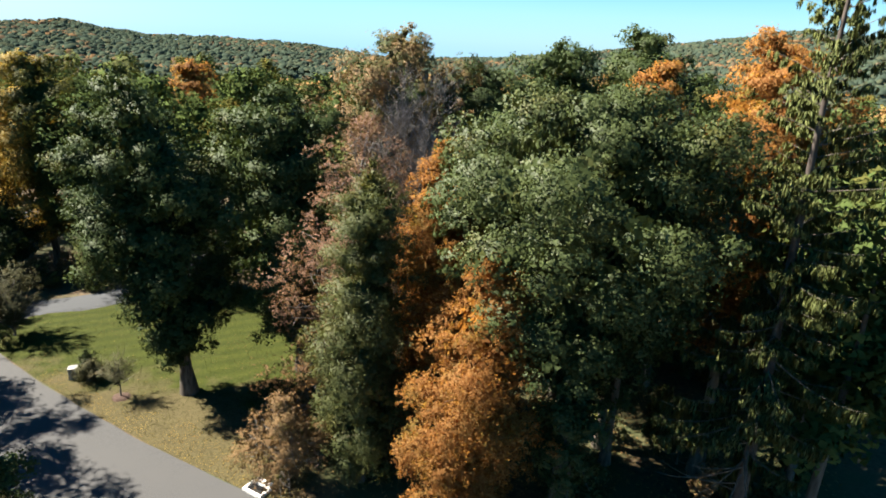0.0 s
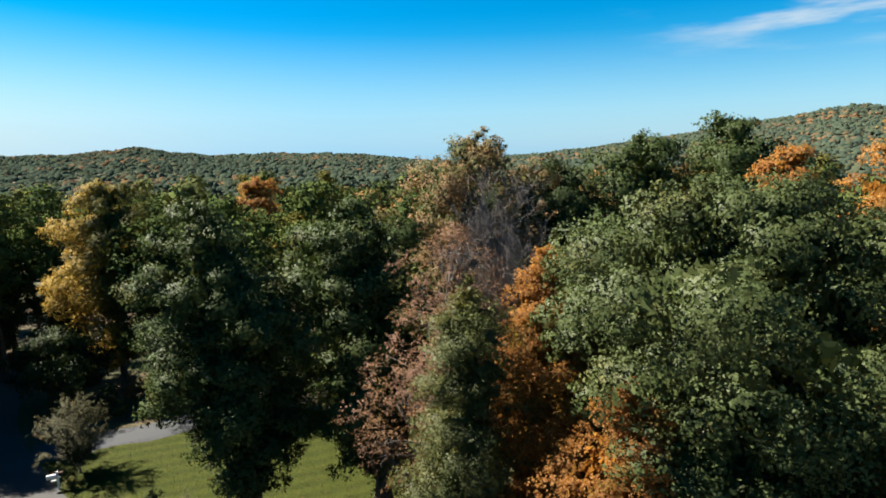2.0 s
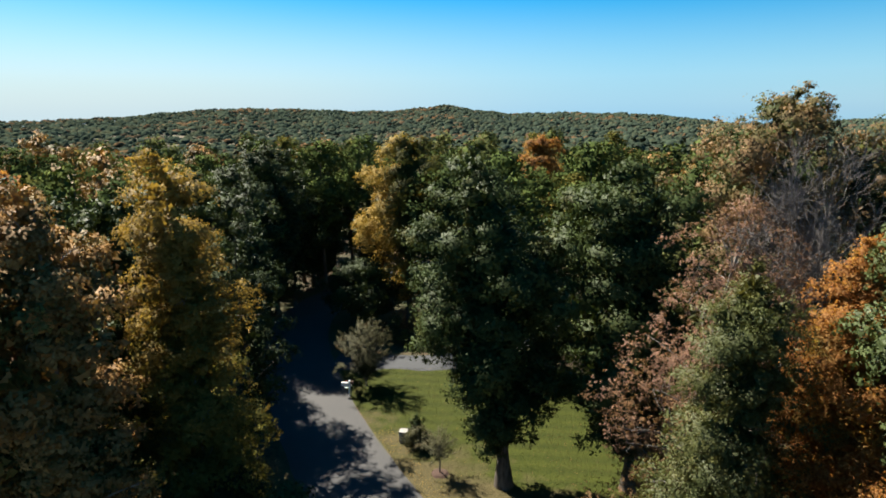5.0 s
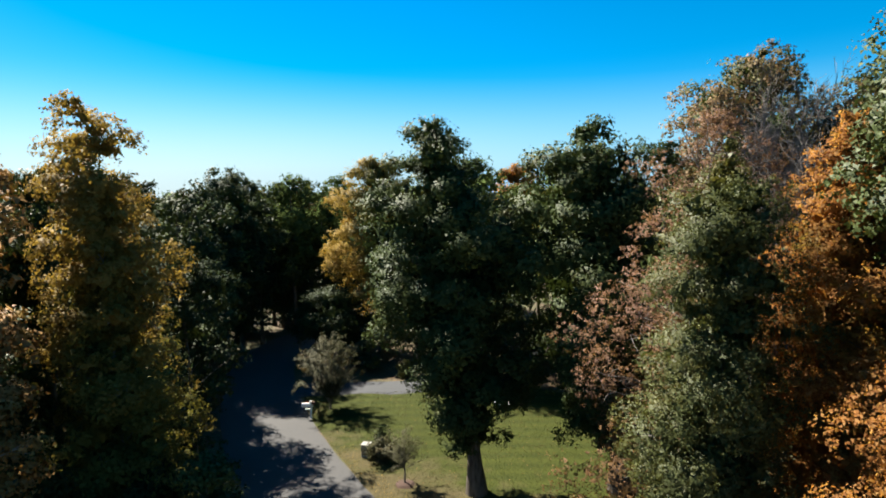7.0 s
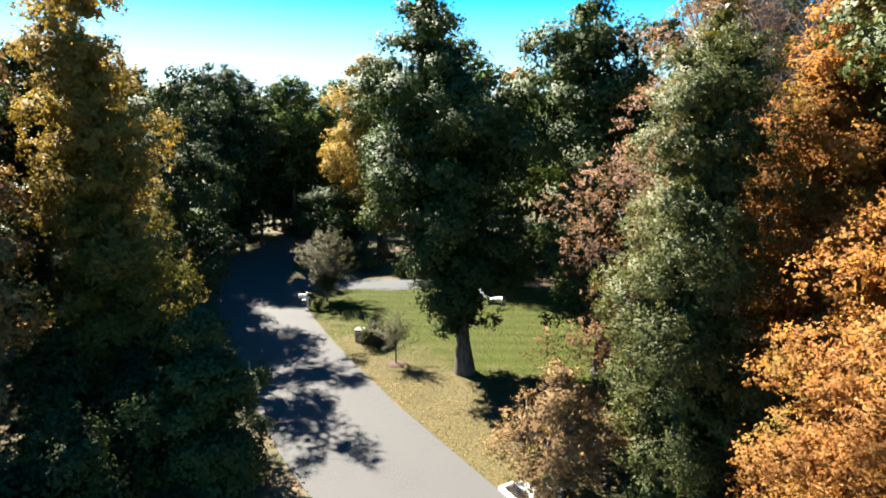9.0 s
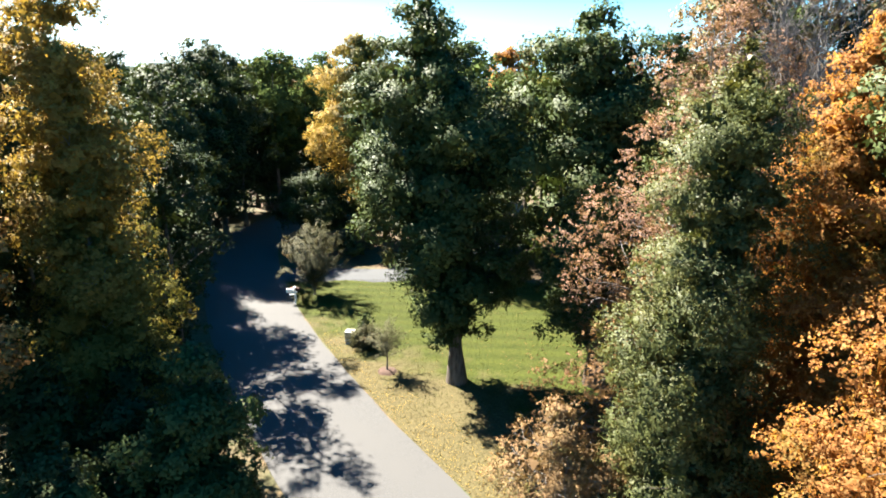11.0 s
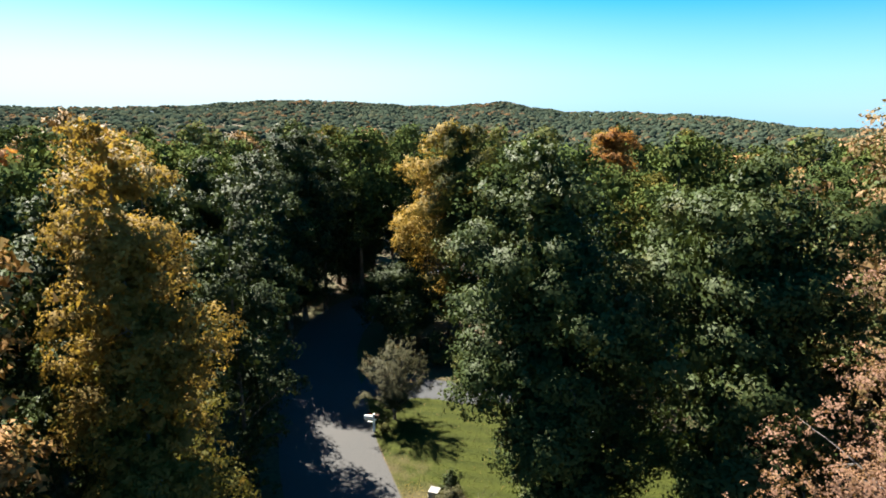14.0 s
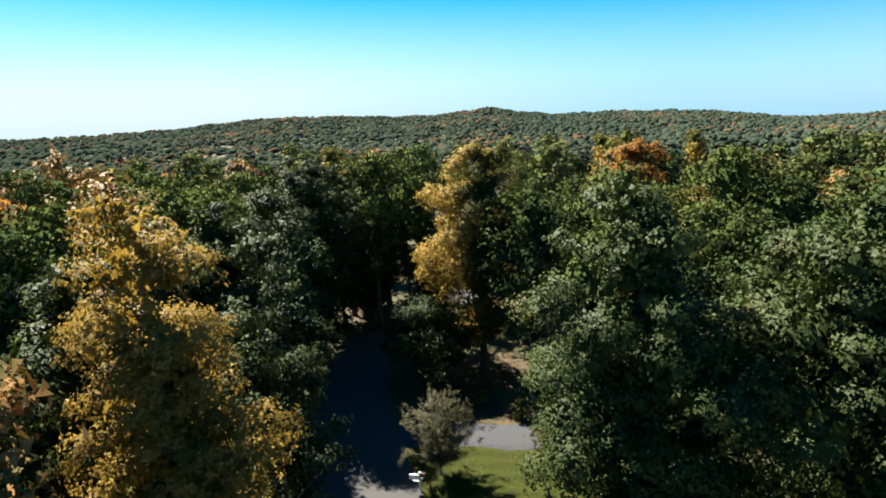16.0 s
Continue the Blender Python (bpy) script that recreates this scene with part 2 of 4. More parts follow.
M_CONCRETE = rough_material("pale_concrete", (0.55, 0.53, 0.48), (0.72, 0.70, 0.65), 5.0, 0.8, 0.2, 0.01)
M_CAP = rough_material("weathered_slab", (0.17, 0.165, 0.15), (0.28, 0.265, 0.24), 6.0, 0.85, 0.3, 0.01)
M_WHITE = rough_material("white_paint", (0.70, 0.70, 0.68), (0.82, 0.82, 0.80), 3.0, 0.5, 0.05, 0.002)
M_RED_PAINT = rough_material("red_paint", (0.40, 0.03, 0.02), (0.5, 0.05, 0.03), 5.0, 0.5, 0.05, 0.002)
M_MULCH = rough_material("mulch", (0.030, 0.018, 0.013), (0.072, 0.042, 0.030), 12.0, 0.95, 0.8, 0.03)
M_IRON = rough_material("cast_iron", (0.02, 0.02, 0.02), (0.05, 0.045, 0.04), 8.0, 0.6, 0.2, 0.004)


# ---- mesh tools ----
def mesh_np(name, verts, faces, material, smooth=False, normals=None):
    """A mesh from arrays of corners and of faces that all have as many corners."""
    me = bpy.data.meshes.new(name)
    v, f = np.asarray(verts, np.float32), np.asarray(faces, np.int32)
    k = f.shape[1]
    me.vertices.add(len(v))
    me.vertices.foreach_set("co", v.ravel())
    me.loops.add(f.size)
    me.loops.foreach_set("vertex_index", f.ravel())
    me.polygons.add(len(f))
    me.polygons.foreach_set("loop_start", np.arange(0, f.size, k, dtype=np.int32))
    me.polygons.foreach_set("use_smooth", np.full(len(f), bool(smooth or normals is not None)))
    me.update(calc_edges=True)
    if normals is not None:
        me.normals_split_custom_set_from_vertices(normals)
    me.materials.append(material)
    return me


def child(name, me, parent, label=""):
    ob = new(name, me)
    ob.parent = parent
    return tagged(ob, label) if label else ob


def part(name, bm, material, parent, label=""):
    me = bpy.data.meshes.new(name)
    bm.to_mesh(me)
    bm.free()
    me.materials.append(material)
    return child(name, me, parent, label)


def thing(name, x, y, z, label, category, group="", turn=0.0):
    ob = new(name)
    ob.matrix_basis = pose(x, y, z, 0, 0, turn)
    return tagged(ob, label, category, group)


def box(bm, cx, cy, cz, sx, sy, sz, bevel=0.0, turn=0.0, lean=0.0):
    r = bmesh.ops.create_cube(bm, size=1.0, matrix=pose(cx, cy, cz, lean, 0, turn) @ Matrix.Diagonal((sx, sy, sz, 1)))
    if bevel:
        edges = list({e for v in r["verts"] for e in v.link_edges})
        bmesh.ops.bevel(bm, geom=edges, offset=bevel, segments=2, affect="EDGES", profile=0.6)
    return bm


def unit(v):
    return v / np.maximum(np.linalg.norm(v, axis=-1, keepdims=True), 1e-9)


def leaf_cards(rng, centre, normal, length, width=0.6, fold=0.18, corners=4):
    """Folded diamond leaves, or simpler far ones of three corners, at the centres, facing along the normals."""
    n = len(centre)
    t = unit(np.cross(normal, rng.normal(size=(n, 3))))
    s = np.cross(normal, t)
    L = (length * rng.uniform(0.65, 1.35, n))[:, None]
    lift = normal * L * fold * rng.uniform(0.2, 1.6, (n, 1))
    a, b = centre + t * L * 0.5, centre - t * L * 0.5
    c, d = centre + s * L * width * 0.5 + lift, centre - s * L * width * 0.5 + lift
    if corners == 3:
        return np.stack([a, c - 0.5 * t * L, d - 0.5 * t * L * rng.uniform(0.2, 1, (n, 1))], 1).reshape(-1, 3), np.arange(3 * n).reshape(-1, 3)
    v = np.stack([a, c, b, d], 1).reshape(-1, 3)
    return v, np.arange(4 * n).reshape(-1, 4)


def tube(points, radii, sides=8):
    """A tapered tube through the points: corners and four-sided faces."""
    p, r = np.asarray(points, float), np.asarray(radii, float)
    d = unit(np.gradient(p, axis=0))
    ref = np.array([0.31, 0.17, 0.93]) if abs(d[0][2]) < 0.9 else np.array([1.0, 0.2, 0.0])
    u = unit(np.cross(d, ref))
    w = np.cross(d, u)
    a = np.linspace(0, 2 * np.pi, sides, endpoint=False)
    v = p[:, None] + r[:, None, None] * (u[:, None] * np.cos(a)[None, :, None] + w[:, None] * np.sin(a)[None, :, None])
    k = np.arange(len(p) - 1)[:, None] * sides
    i = np.arange(sides)[None]
    j = (i + 1) % sides
    f = np.stack([k + i, k + j, k + sides + j, k + sides + i], -1).reshape(-1, 4)
    return v.reshape(-1, 3), f


def join(pieces):
    vs, fs, o = [], [], 0
    for v, f in pieces:
        vs.append(v)
        fs.append(f + o)
        o += len(v)
    return np.concatenate(vs), np.concatenate(fs)


def crown_clumps(rng, profile, count, lean, spread=0.24, fill=0.45, gather=0.24):
    """Centres and sizes of the leafy clumps that fill a crown. profile: (height, radius) pairs from bottom to top."""
    h, r = np.array(profile, float).T
    z = np.linspace(h[0], h[-1], 200)
    rad = np.interp(z, h, r)
    zz = rng.choice(z, count, p=(rad + 0.6) / (rad + 0.6).sum()) + rng.normal(0, 0.2, count)
    rr = np.interp(zz, h, r)
    a = rng.uniform(0, 2 * np.pi, count)
    q = rng.uniform(0, 1, count) ** fill
    wob = 1 + 0.7 * spread * np.sin(a * 3 + zz * 0.9 + rng.uniform(0, 6)) + 0.5 * spread * np.sin(a * 5 - zz * 1.7 + rng.uniform(0, 6)) + rng.normal(0, spread * 0.55, count)
    size = np.clip(0.22 * rr + 0.27, 0.3, 1.35) * rng.uniform(0.5, 1.25, count)
    d = np.maximum(rr * wob * q - 0.55 * size, 0)
    f = (zz - h[0]) / (h[-1] - h[0])
    c = np.stack([d * np.cos(a) + lean[0] * f, d * np.sin(a) + lean[1] * f, zz], 1)
    # clumps gather on the boughs, with dark gaps between
    b = c[rng.choice(count, max(3, count // 5), replace=False)]
    own = ((c[:, None] - b[None]) ** 2).sum(-1).argmin(1)
    c = c + gather * (b[own] - c)
    return c, size


def crown_leaves(rng, clumps, size, count, leaf, flat=0.75, droop=0.0, axis=(0, 0), corners=3, bunch=9, soft=0.55, wide=0.85):
    """Leaves in small bunches at the twig ends round the clumps."""
    w = size ** 2
    m = max(1, count // bunch)
    k = rng.choice(len(clumps), m, p=w / w.sum())
    out = clumps[k].copy()
    out[:, 2] *= 0.15
    out[:, :2] -= axis
    d = unit(rng.normal(size=(m, 3)) + 0.75 * unit(out) + np.array([0, 0, 0.3]))
    rad = size[k] * (0.45 + 0.75 * rng.uniform(0, 1, m) ** 0.8)
    twig = clumps[k] + d * rad[:, None] * np.array([1, 1, flat])
    q = np.repeat(np.arange(m), bunch)
    off = rng.normal(size=(len(q), 3)) * (0.75 * leaf) * rng.uniform(0.6, 1.5, m)[q][:, None]
    off[:, 2] = off[:, 2] * 0.8 - droop * rng.uniform(0, 1, len(q))
    nrm = unit(0.8 * d[q] + 1.1 * unit(off) + rng.normal(size=(len(q), 3)) * 0.5 + np.array([0, 0, 0.3]))
    face = unit(d[q] + 0.35 * unit(out)[q])
    nrm = nrm * np.where((nrm * face).sum(1) < 0, -1.0, 1.0)[:, None]
    v, f = leaf_cards(rng, twig[q] + off, nrm, np.full(len(q), leaf), 0.62 if corners == 4 else wide, 0.18, corners)
    return v, f, np.repeat(unit(soft * face + (1 - soft) * nrm), corners, 0)


def limbs(rng, top, radius, clumps, number, start=0.25, sides=6):
    """A trunk with root flare, and limbs that reach for some of the clumps."""
    hz = np.linspace(0, top[2], 12)
    f = hz / top[2]
    bend = 0.12 * top[2] * 0.08
    p = np.stack([top[0] * f ** 1.5 + bend * np.sin(f * 5 + rng.uniform(0, 6)) * f, top[1] * f ** 1.5 + bend * np.cos(f * 4 + rng.uniform(0, 6)) * f, hz], 1)
    r = radius * (1.0 - 0.86 * f) * (1 + 0.55 * np.exp(-hz / (1.6 * radius + 0.05)))
    trunk = tube(p, r, 12)
    out = []
    pick = rng.choice(len(clumps), min(number, len(clumps)), replace=False)
    for c in clumps[pick]:
        zs = max(start * top[2], min(c[2] - 0.35 * math.hypot(c[0], c[1]) - 0.6, 0.9 * top[2]))
        if zs >= c[2] + 1.0:
            zs = max(0.12 * top[2], c[2] - 0.5)
        b = np.array([np.interp(zs, hz, p[:, 0]), np.interp(zs, hz, p[:, 1]), zs])
        rb = np.interp(zs, hz, r) * rng.uniform(0.28, 0.5)
        m = (b + c) / 2 + np.array([0, 0, 0.12 * np.linalg.norm(c - b)]) + rng.normal(0, 0.15, 3)
        s = np.linspace(0, 1, 6)[:, None]
        curve = (1 - s) ** 2 * b + 2 * s * (1 - s) * m + s * s * c
        out.append(tube(curve, np.linspace(rb, max(0.012, rb * 0.12), 6), sides))
        for _ in range(3):
            q = curve[rng.integers(3, 6)]
            e = q + unit(rng.normal(size=3) + (c - b) * 0.3) * rng.uniform(0.5, 1.2)
            out.append(tube(np.stack([q, (q + e) / 2 + rng.normal(0, 0.06, 3), e]), [rb * 0.25 + 0.008, rb * 0.14 + 0.006, 0.005], 4))
    return trunk, [join(out[i:i + 4]) for i in range(0, len(out), 4)]


def tree(name, x, y, top, profile, leaves, bark, label, clumps=70, count=16000, leaf=0.26, radius=0.3, number=26, seed=1, category="tree",
         group="", lean=(0, 0), fill=0.45, flat=0.75, droop=0.0, spread=0.24, start=0.25, detail=True, inner=55, soft=0.72, gather=0.24, wide=0.85):
    """A broadleaf tree: trunk, branches and a crown of many leaves on clumps."""
    rng = np.random.default_rng(seed)
    ob = thing(name, x, y, 0, label, category, group)
    c, s = crown_clumps(rng, profile, clumps, lean, spread, fill, gather)
    trunk, arms = limbs(rng, np.array([lean[0], lean[1], top]), radius, c, number, start)
    child("trunk", mesh_np("trunk", *trunk, bark, True), ob)
    if detail:
        for a in arms:
            child("limb", mesh_np("limb", *a, bark, True), ob)
    else:
        tagged(child("branchwork", mesh_np("branchwork", *join(arms), bark, True), ob), kind="stuff")
    v, f, n = crown_leaves(rng, c, s, count, leaf, flat, droop, np.array(lean) * 0.5, 3, 9, soft, wide)
    # Oversized cards inside the crown, added to stop sun leaking through.
    if inner:
        k = rng.integers(0, len(c), int(inner * len(c)))
        mid = np.stack([lean[0] * c[k, 2] / top, lean[1] * c[k, 2] / top, c[k, 2]], 1)
        blocker_pos = mid + (c[k] - mid) * rng.uniform(0.15, 0.86, (len(k), 1)) + rng.normal(0, 0.16, (len(k), 3)) * s[k][:, None]
        facing = unit(c[k] - mid + rng.normal(size=(len(k), 3)) * 0.6)
        v, f = join([(v, f), leaf_cards(rng, blocker_pos, facing, 0.46 * np.clip(s[k], 0.25, 1.0), 0.9, 0.1, 3)])
        n = np.vstack([n, np.repeat(facing, 3, 0)])
    child("crown", mesh_np("crown", v, f, leaves, True, n), ob)
    return ob


# ---- ground, hills, road ----
SKYLINE = ((-60, 0.8), (-40, 1.5), (-31, 2.2), (-28.3, 2.5), (-25.6, 2.0), (-11, 0.0), (-4, -0.7), (0, -0.9), (5, -1.1), (8, -1.0), (9.5, -0.7), (14, -0.2),
           (21, 0.05), (26, 0.0), (29, 0.3), (32.1, 0.85), (35, 0.55), (37, 0.4), (41, 0.4), (45.5, 0.65), (52, 0.75), (57, 0.4), (60, 0.1), (66, -0.1), (70, -0.2), (76, 0.0), (90, 0.2))
RIDGE_AT, CANOPY = 1500.0, 9.0


def ground_height(x, y):
    """Level near the road, a shallow valley beyond, then a wooded ridge."""
    x, y = np.asarray(x, float), np.asarray(y, float)
    r = np.hypot(x, y)
    az = np.degrees(np.arctan2(-x, y))
    el = np.interp(az, [s[0] for s in SKYLINE], [s[1] for s in SKYLINE])
    ridge = 23.0 + RIDGE_AT * np.tan(np.radians(el)) - CANOPY
    low = -22.0
    dip = np.clip((r - 110) / 260, 0, 1)
    dip = dip * dip * (3 - 2 * dip)
    up = np.clip((r - 420) / (RIDGE_AT - 420), 0, 1)
    up = up ** 1.35
    down = np.clip((r - RIDGE_AT) / 1500, 0, 1)
    roll = 5.0 * np.sin(x * 0.011 + 1.3) * np.sin(y * 0.009 + 0.4) * np.clip((r - 250) / 400, 0, 1) * np.clip((1350 - r) / 300, 0, 1)
    return low * dip + (ridge - low) * up * (1 - down) + roll - 0.032 * np.maximum(r - RIDGE_AT - 60, 0)


def polar_ground():
    rad = np.concatenate([np.linspace(0, 120, 13), np.geomspace(135, 1500, 46), np.linspace(1600, 4600, 12)])
    ang = np.radians(np.linspace(0, 360, 181)[:-1])
    R, A = np.meshgrid(rad[1:], ang, indexing="ij")
    X, Y = -R * np.sin(A), R * np.cos(A)
    v = np.stack([X, Y, ground_height(X, Y)], -1).reshape(-1, 3)
    n = len(ang)
    i = np.arange(len(rad) - 2)[:, None] * n
    j = np.arange(n)[None]
    k = (j + 1) % n
    f = np.stack([i + j, i + n + j, i + n + k, i + k], -1).reshape(-1, 4)[:, ::-1]
    mid = len(v)
    v = np.vstack([v, [[0, 0, 0]]])
    cap = np.stack([np.full(n, mid), (np.arange(n) + 1) % n, np.arange(n), np.arange(n)], -1)
    bm_v, bm_f = v, f
    me = bpy.data.meshes.new("ground")
    me.from_pydata(v.tolist(), [], [tuple(q) for q in bm_f.tolist()] + [(int(a[0]), int(a[2]), int(a[1])) for a in cap])
    me.update()
    me.materials.append(M_LITTER)
    return tagged(new("ground", me), "brown leaf-littered woodland ground running to wooded hills", "ground", kind="structure")


polar_ground()
ROAD_EDGE = [(26, 4.5), (12, 12.5), (0, 19.6), (-8.4, 24.2), (-15.2, 27.6), (-20.8, 30.7), (-26.2, 34.0), (-31.2, 37.3), (-37.5, 42.2), (-43.5, 47.8), (-47.5, 54), (-49, 62), (-49, 80)]
ROAD_WIDTH = 6.4


def smooth_line(pts, steps=8):
    p = np.array(pts, float)
    q = np.vstack([2 * p[0] - p[1], p, 2 * p[-1] - p[-2]])
    out = []
    for i in range(1, len(q) - 2):
        for t in np.linspace(0, 1, steps, endpoint=False):
            a, b, c, d = q[i - 1], q[i], q[i + 1], q[i + 2]
            out.append(0.5 * (2 * b + (c - a) * t + (2 * a - 5 * b + 4 * c - d) * t * t + (3 * b - a - 3 * c + d) * t ** 3))
    out.append(p[-1])
    return np.array(out)


def side_of(line, dist):
    d = unit(np.gradient(line, axis=0))
    return line + dist * np.stack([-d[:, 1], d[:, 0]], 1)


def strip(name, line, near, far, z, material, across=4, rough=0.0, seed=3):
    """A ribbon along a line, between two distances to its left, with a slight camber and thickness."""
    rng = np.random.default_rng(seed)
    rows = []
    for k, s in enumerate(np.linspace(0, 1, across + 1)):
        jig = rng.normal(0, rough, len(line)) if k in (0, across) else np.zeros(len(line))
        jig = np.convolve(jig, [0.25, 0.5, 0.25], "same")
        p = side_of(line, 0) + (side_of(line, 1) - line) * (near + (far - near) * s + jig)[:, None]
        rows.append(np.c_[p, np.full(len(line), z + 0.05 * math.sin(math.pi * s))])
    low = [rows[0] - [0, 0, 0.12], *rows, rows[-1] - [0, 0, 0.12]]
    g = np.array(low)
    a, b = g.shape[:2]
    i = np.arange(a - 1)[:, None] * b
    j = np.arange(b - 1)[None]
    f = np.stack([i + j, i + j + 1, i + b + j + 1, i + b + j], -1).reshape(-1, 4)
    return mesh_np(name, g.reshape(-1, 3), f, material, False)


ROAD_LINE = smooth_line(ROAD_EDGE)
tagged(new("road", strip("road", ROAD_LINE, 0.0, ROAD_WIDTH, 0.03, M_ASPHALT, 5, 0.05)), "pale grey asphalt residential road without markings", "road", kind="structure")
DRIVE_LINE = smooth_line([(-37.5, 42.2), (-33.2, 44.6), (-30.0, 46.4), (-27.6, 48.6), (-26.0, 52), (-24.5, 58), (-23.5, 66)])
tagged(new("driveway", strip("driveway", DRIVE_LINE, -1.6, 2.0, 0.02, M_GRAVEL, 4, 0.06, 5)), "grey stone driveway branching off the road past a lawn", "driveway", kind="structure")


def inside(px, py, poly):
    px, py = np.asarray(px), np.asarray(py)
    hit = np.zeros(px.shape, bool)
    for (x1, y1), (x2, y2) in zip(poly, poly[1:] + poly[:1]):
        hit ^= ((y1 > py) != (y2 > py)) & (px < (x2 - x1) * (py - y1) / (y2 - y1 + 1e-12) + x1)
    return hit


LAWN = [(-5.5, 23.0), (-8.4, 24.25), (-15.2, 27.65), (-20.8, 30.75), (-26.2, 34.05), (-31.2, 37.35), (-36.8, 42.0), (-33, 43.5), (-29, 45.8), (-26.6, 48.4),
        (-25, 52), (-14, 51), (-6, 48), (-5, 40), (-6, 32), (-5, 27)]


def lawn():
    xs, ys = np.arange(-38, -4, 0.25), np.arange(22, 55, 0.25)
    X, Y = np.meshgrid(xs, ys, indexing="ij")
    Z = 0.035 + 0.05 * np.sin(X * 0.5) * np.sin(Y * 0.43)
    ok = inside(X + 0.125, Y + 0.125, LAWN)
    n = len(ys)
    i, j = np.nonzero(ok[:-1, :-1])
    f = np.stack([i * n + j, (i + 1) * n + j, (i + 1) * n + j + 1, i * n + j + 1], 1)
    v = np.stack([X, Y, np.maximum(Z, 0.012)], -1).reshape(-1, 3)
    used, inv = np.unique(f, return_inverse=True)
    v = v[used]
    # the rim follows the edge of the grass
    rim = np.bincount(inv.ravel(), minlength=len(v)) < 4
    a, b = np.array(LAWN, float), np.roll(np.array(LAWN, float), -1, 0)
    p = v[rim][:, None, :2]
    q = np.clip(((p - a) * (b - a)).sum(-1) / np.maximum(((b - a) ** 2).sum(-1), 1e-9), 0, 1)[..., None]
    near = a + q * (b - a)
    pick = ((near - p) ** 2).sum(-1).argmin(1)
    v[rim, :2] = near[np.arange(len(pick)), pick]
    v[rim, 2] = 0.012
    return tagged(new("lawn", mesh_np("lawn", v, inv.reshape(-1, 4), M_LAWN, True)), "mown green lawn with dry straw-coloured patches", "lawn", kind="structure")


lawn()

# ---- the large trees round the road ----
tree("oak_tree", -15.1, 33.3, 19.6, [(2.0, 0.9), (3.0, 2.1), (6, 3.6), (10, 4.4), (13.6, 4.7), (16, 3.7), (18, 2.8), (19.4, 2.2), (20.4, 1.5)], M_OAK, M_BARK,
     "tall dense green oak with a thick trunk on the lawn", 300, 125000, 0.14, 0.42, 40, 11, gather=0.17, lean=(-1.8, -0.9), start=0.18)
tree("oak_tree", -8.2, 37.0, 18.2, [(2.2, 2.6), (4, 4.0), (8, 5.0), (12, 5.2), (15, 4.6), (17.3, 3.8), (18.8, 2.8), (19.7, 1.8)], M_OAK, M_BARK, "broad green oak standing behind the lawn", 217, 80000, 0.165, 0.45, 30, 12, lean=(-1.7, -0.5))
tree("maple_tree", -38.2, 55.6, 18.5, [(3.0, 2.6), (6, 4.0), (10, 4.9), (15, 4.9), (18, 4.0), (19.6, 2.9), (20.4, 1.8)], M_GOLD, M_BARK, "tall maple turning from green to gold", 210, 62000, 0.18, 0.35, 26, 13, gather=0.12)
tree("maple_tree", -30.5, 74.0, 18.5, [(6, 2.4), (10, 3.6), (14, 3.8), (17.5, 3.2), (19.0, 2.4), (19.9, 1.4)], M_ORANGE, M_BARK, "orange maple in the woods", 101, 21700, 0.243, 0.3, 14, 14)
tree("maple_tree", -22.8, 79.5, 15.0, [(5, 2.4), (9, 3.6), (12, 3.8), (14.5, 3.1), (15.6, 2.2), (16.4, 1.2)], M_RUST, M_BARK, "rust-orange maple in the woods", 101, 20000, 0.243, 0.3, 14, 142)
tree("oak_tree", -2.0, 44.2, 22.0, [(5, 2.6), (10, 4.4), (15, 5.6), (19, 5.9), (21.2, 5.0), (22.6, 3.8), (23.5, 2.4)], M_BROWN, M_BARK, "large oak with browning leaves and an open top", 300, 75000, 0.17, 0.5, 60, 15, inner=12, fill=0.55, spread=0.3)
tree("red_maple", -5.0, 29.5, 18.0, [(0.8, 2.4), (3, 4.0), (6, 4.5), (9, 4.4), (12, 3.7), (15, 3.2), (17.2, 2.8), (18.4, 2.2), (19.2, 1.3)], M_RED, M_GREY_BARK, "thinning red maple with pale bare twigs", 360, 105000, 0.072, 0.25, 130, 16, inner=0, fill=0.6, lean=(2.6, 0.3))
tree("ash_tree", -2.3, 25.5, 16.2, [(0.6, 2.0), (4, 2.8), (7.5, 2.8), (12, 2.3), (15, 2.2), (16.4, 1.8), (17.3, 1.1)], M_NARROW, M_BARK, "narrow green tree leafy to the ground", 360, 125000, 0.098, 0.22, 24, 17,
     spread=0.14, gather=0.10, droop=0.08, wide=0.55, lean=(0.6, 0.0))
tree("maple_tree", 1.65, 28.0, 17.0, [(1.5, 1.9), (5, 2.8), (10, 3.1), (13, 2.6), (16, 1.75), (17.4, 1.2), (18.3, 0.6)], M_ORANGE, M_BARK, "tall bright orange maple behind a green tree", 300, 120000, 0.10, 0.22, 18, 18, spread=0.12, gather=0.06)
tree("maple_tree", 3.1, 21.6, 13.5, [(1.0, 2.0), (4.0, 3.0), (8.0, 3.2), (11, 2.6), (13.2, 1.8), (14.5, 1.0)], M_ORANGE, M_BARK, "orange and yellow maple with low boughs", 280, 120000, 0.088, 0.2, 18, 19, spread=0.14, gather=0.08, lean=(1.0, 0.0))
tree("oak_tree", 8.0, 22.4, 20.5, [(0.8, 1.2), (4, 1.8), (7, 2.4), (10.5, 3.4), (13.5, 5.0), (15.5, 6.3), (17.2, 6.9), (18.8, 6.3), (20.2, 4.9), (21.2, 3.0)], M_OAK_LIT, M_BARK, "massive spreading green oak beside the road", 400, 210000, 0.112, 0.5, 40, 20, gather=0.32, spread=0.28)
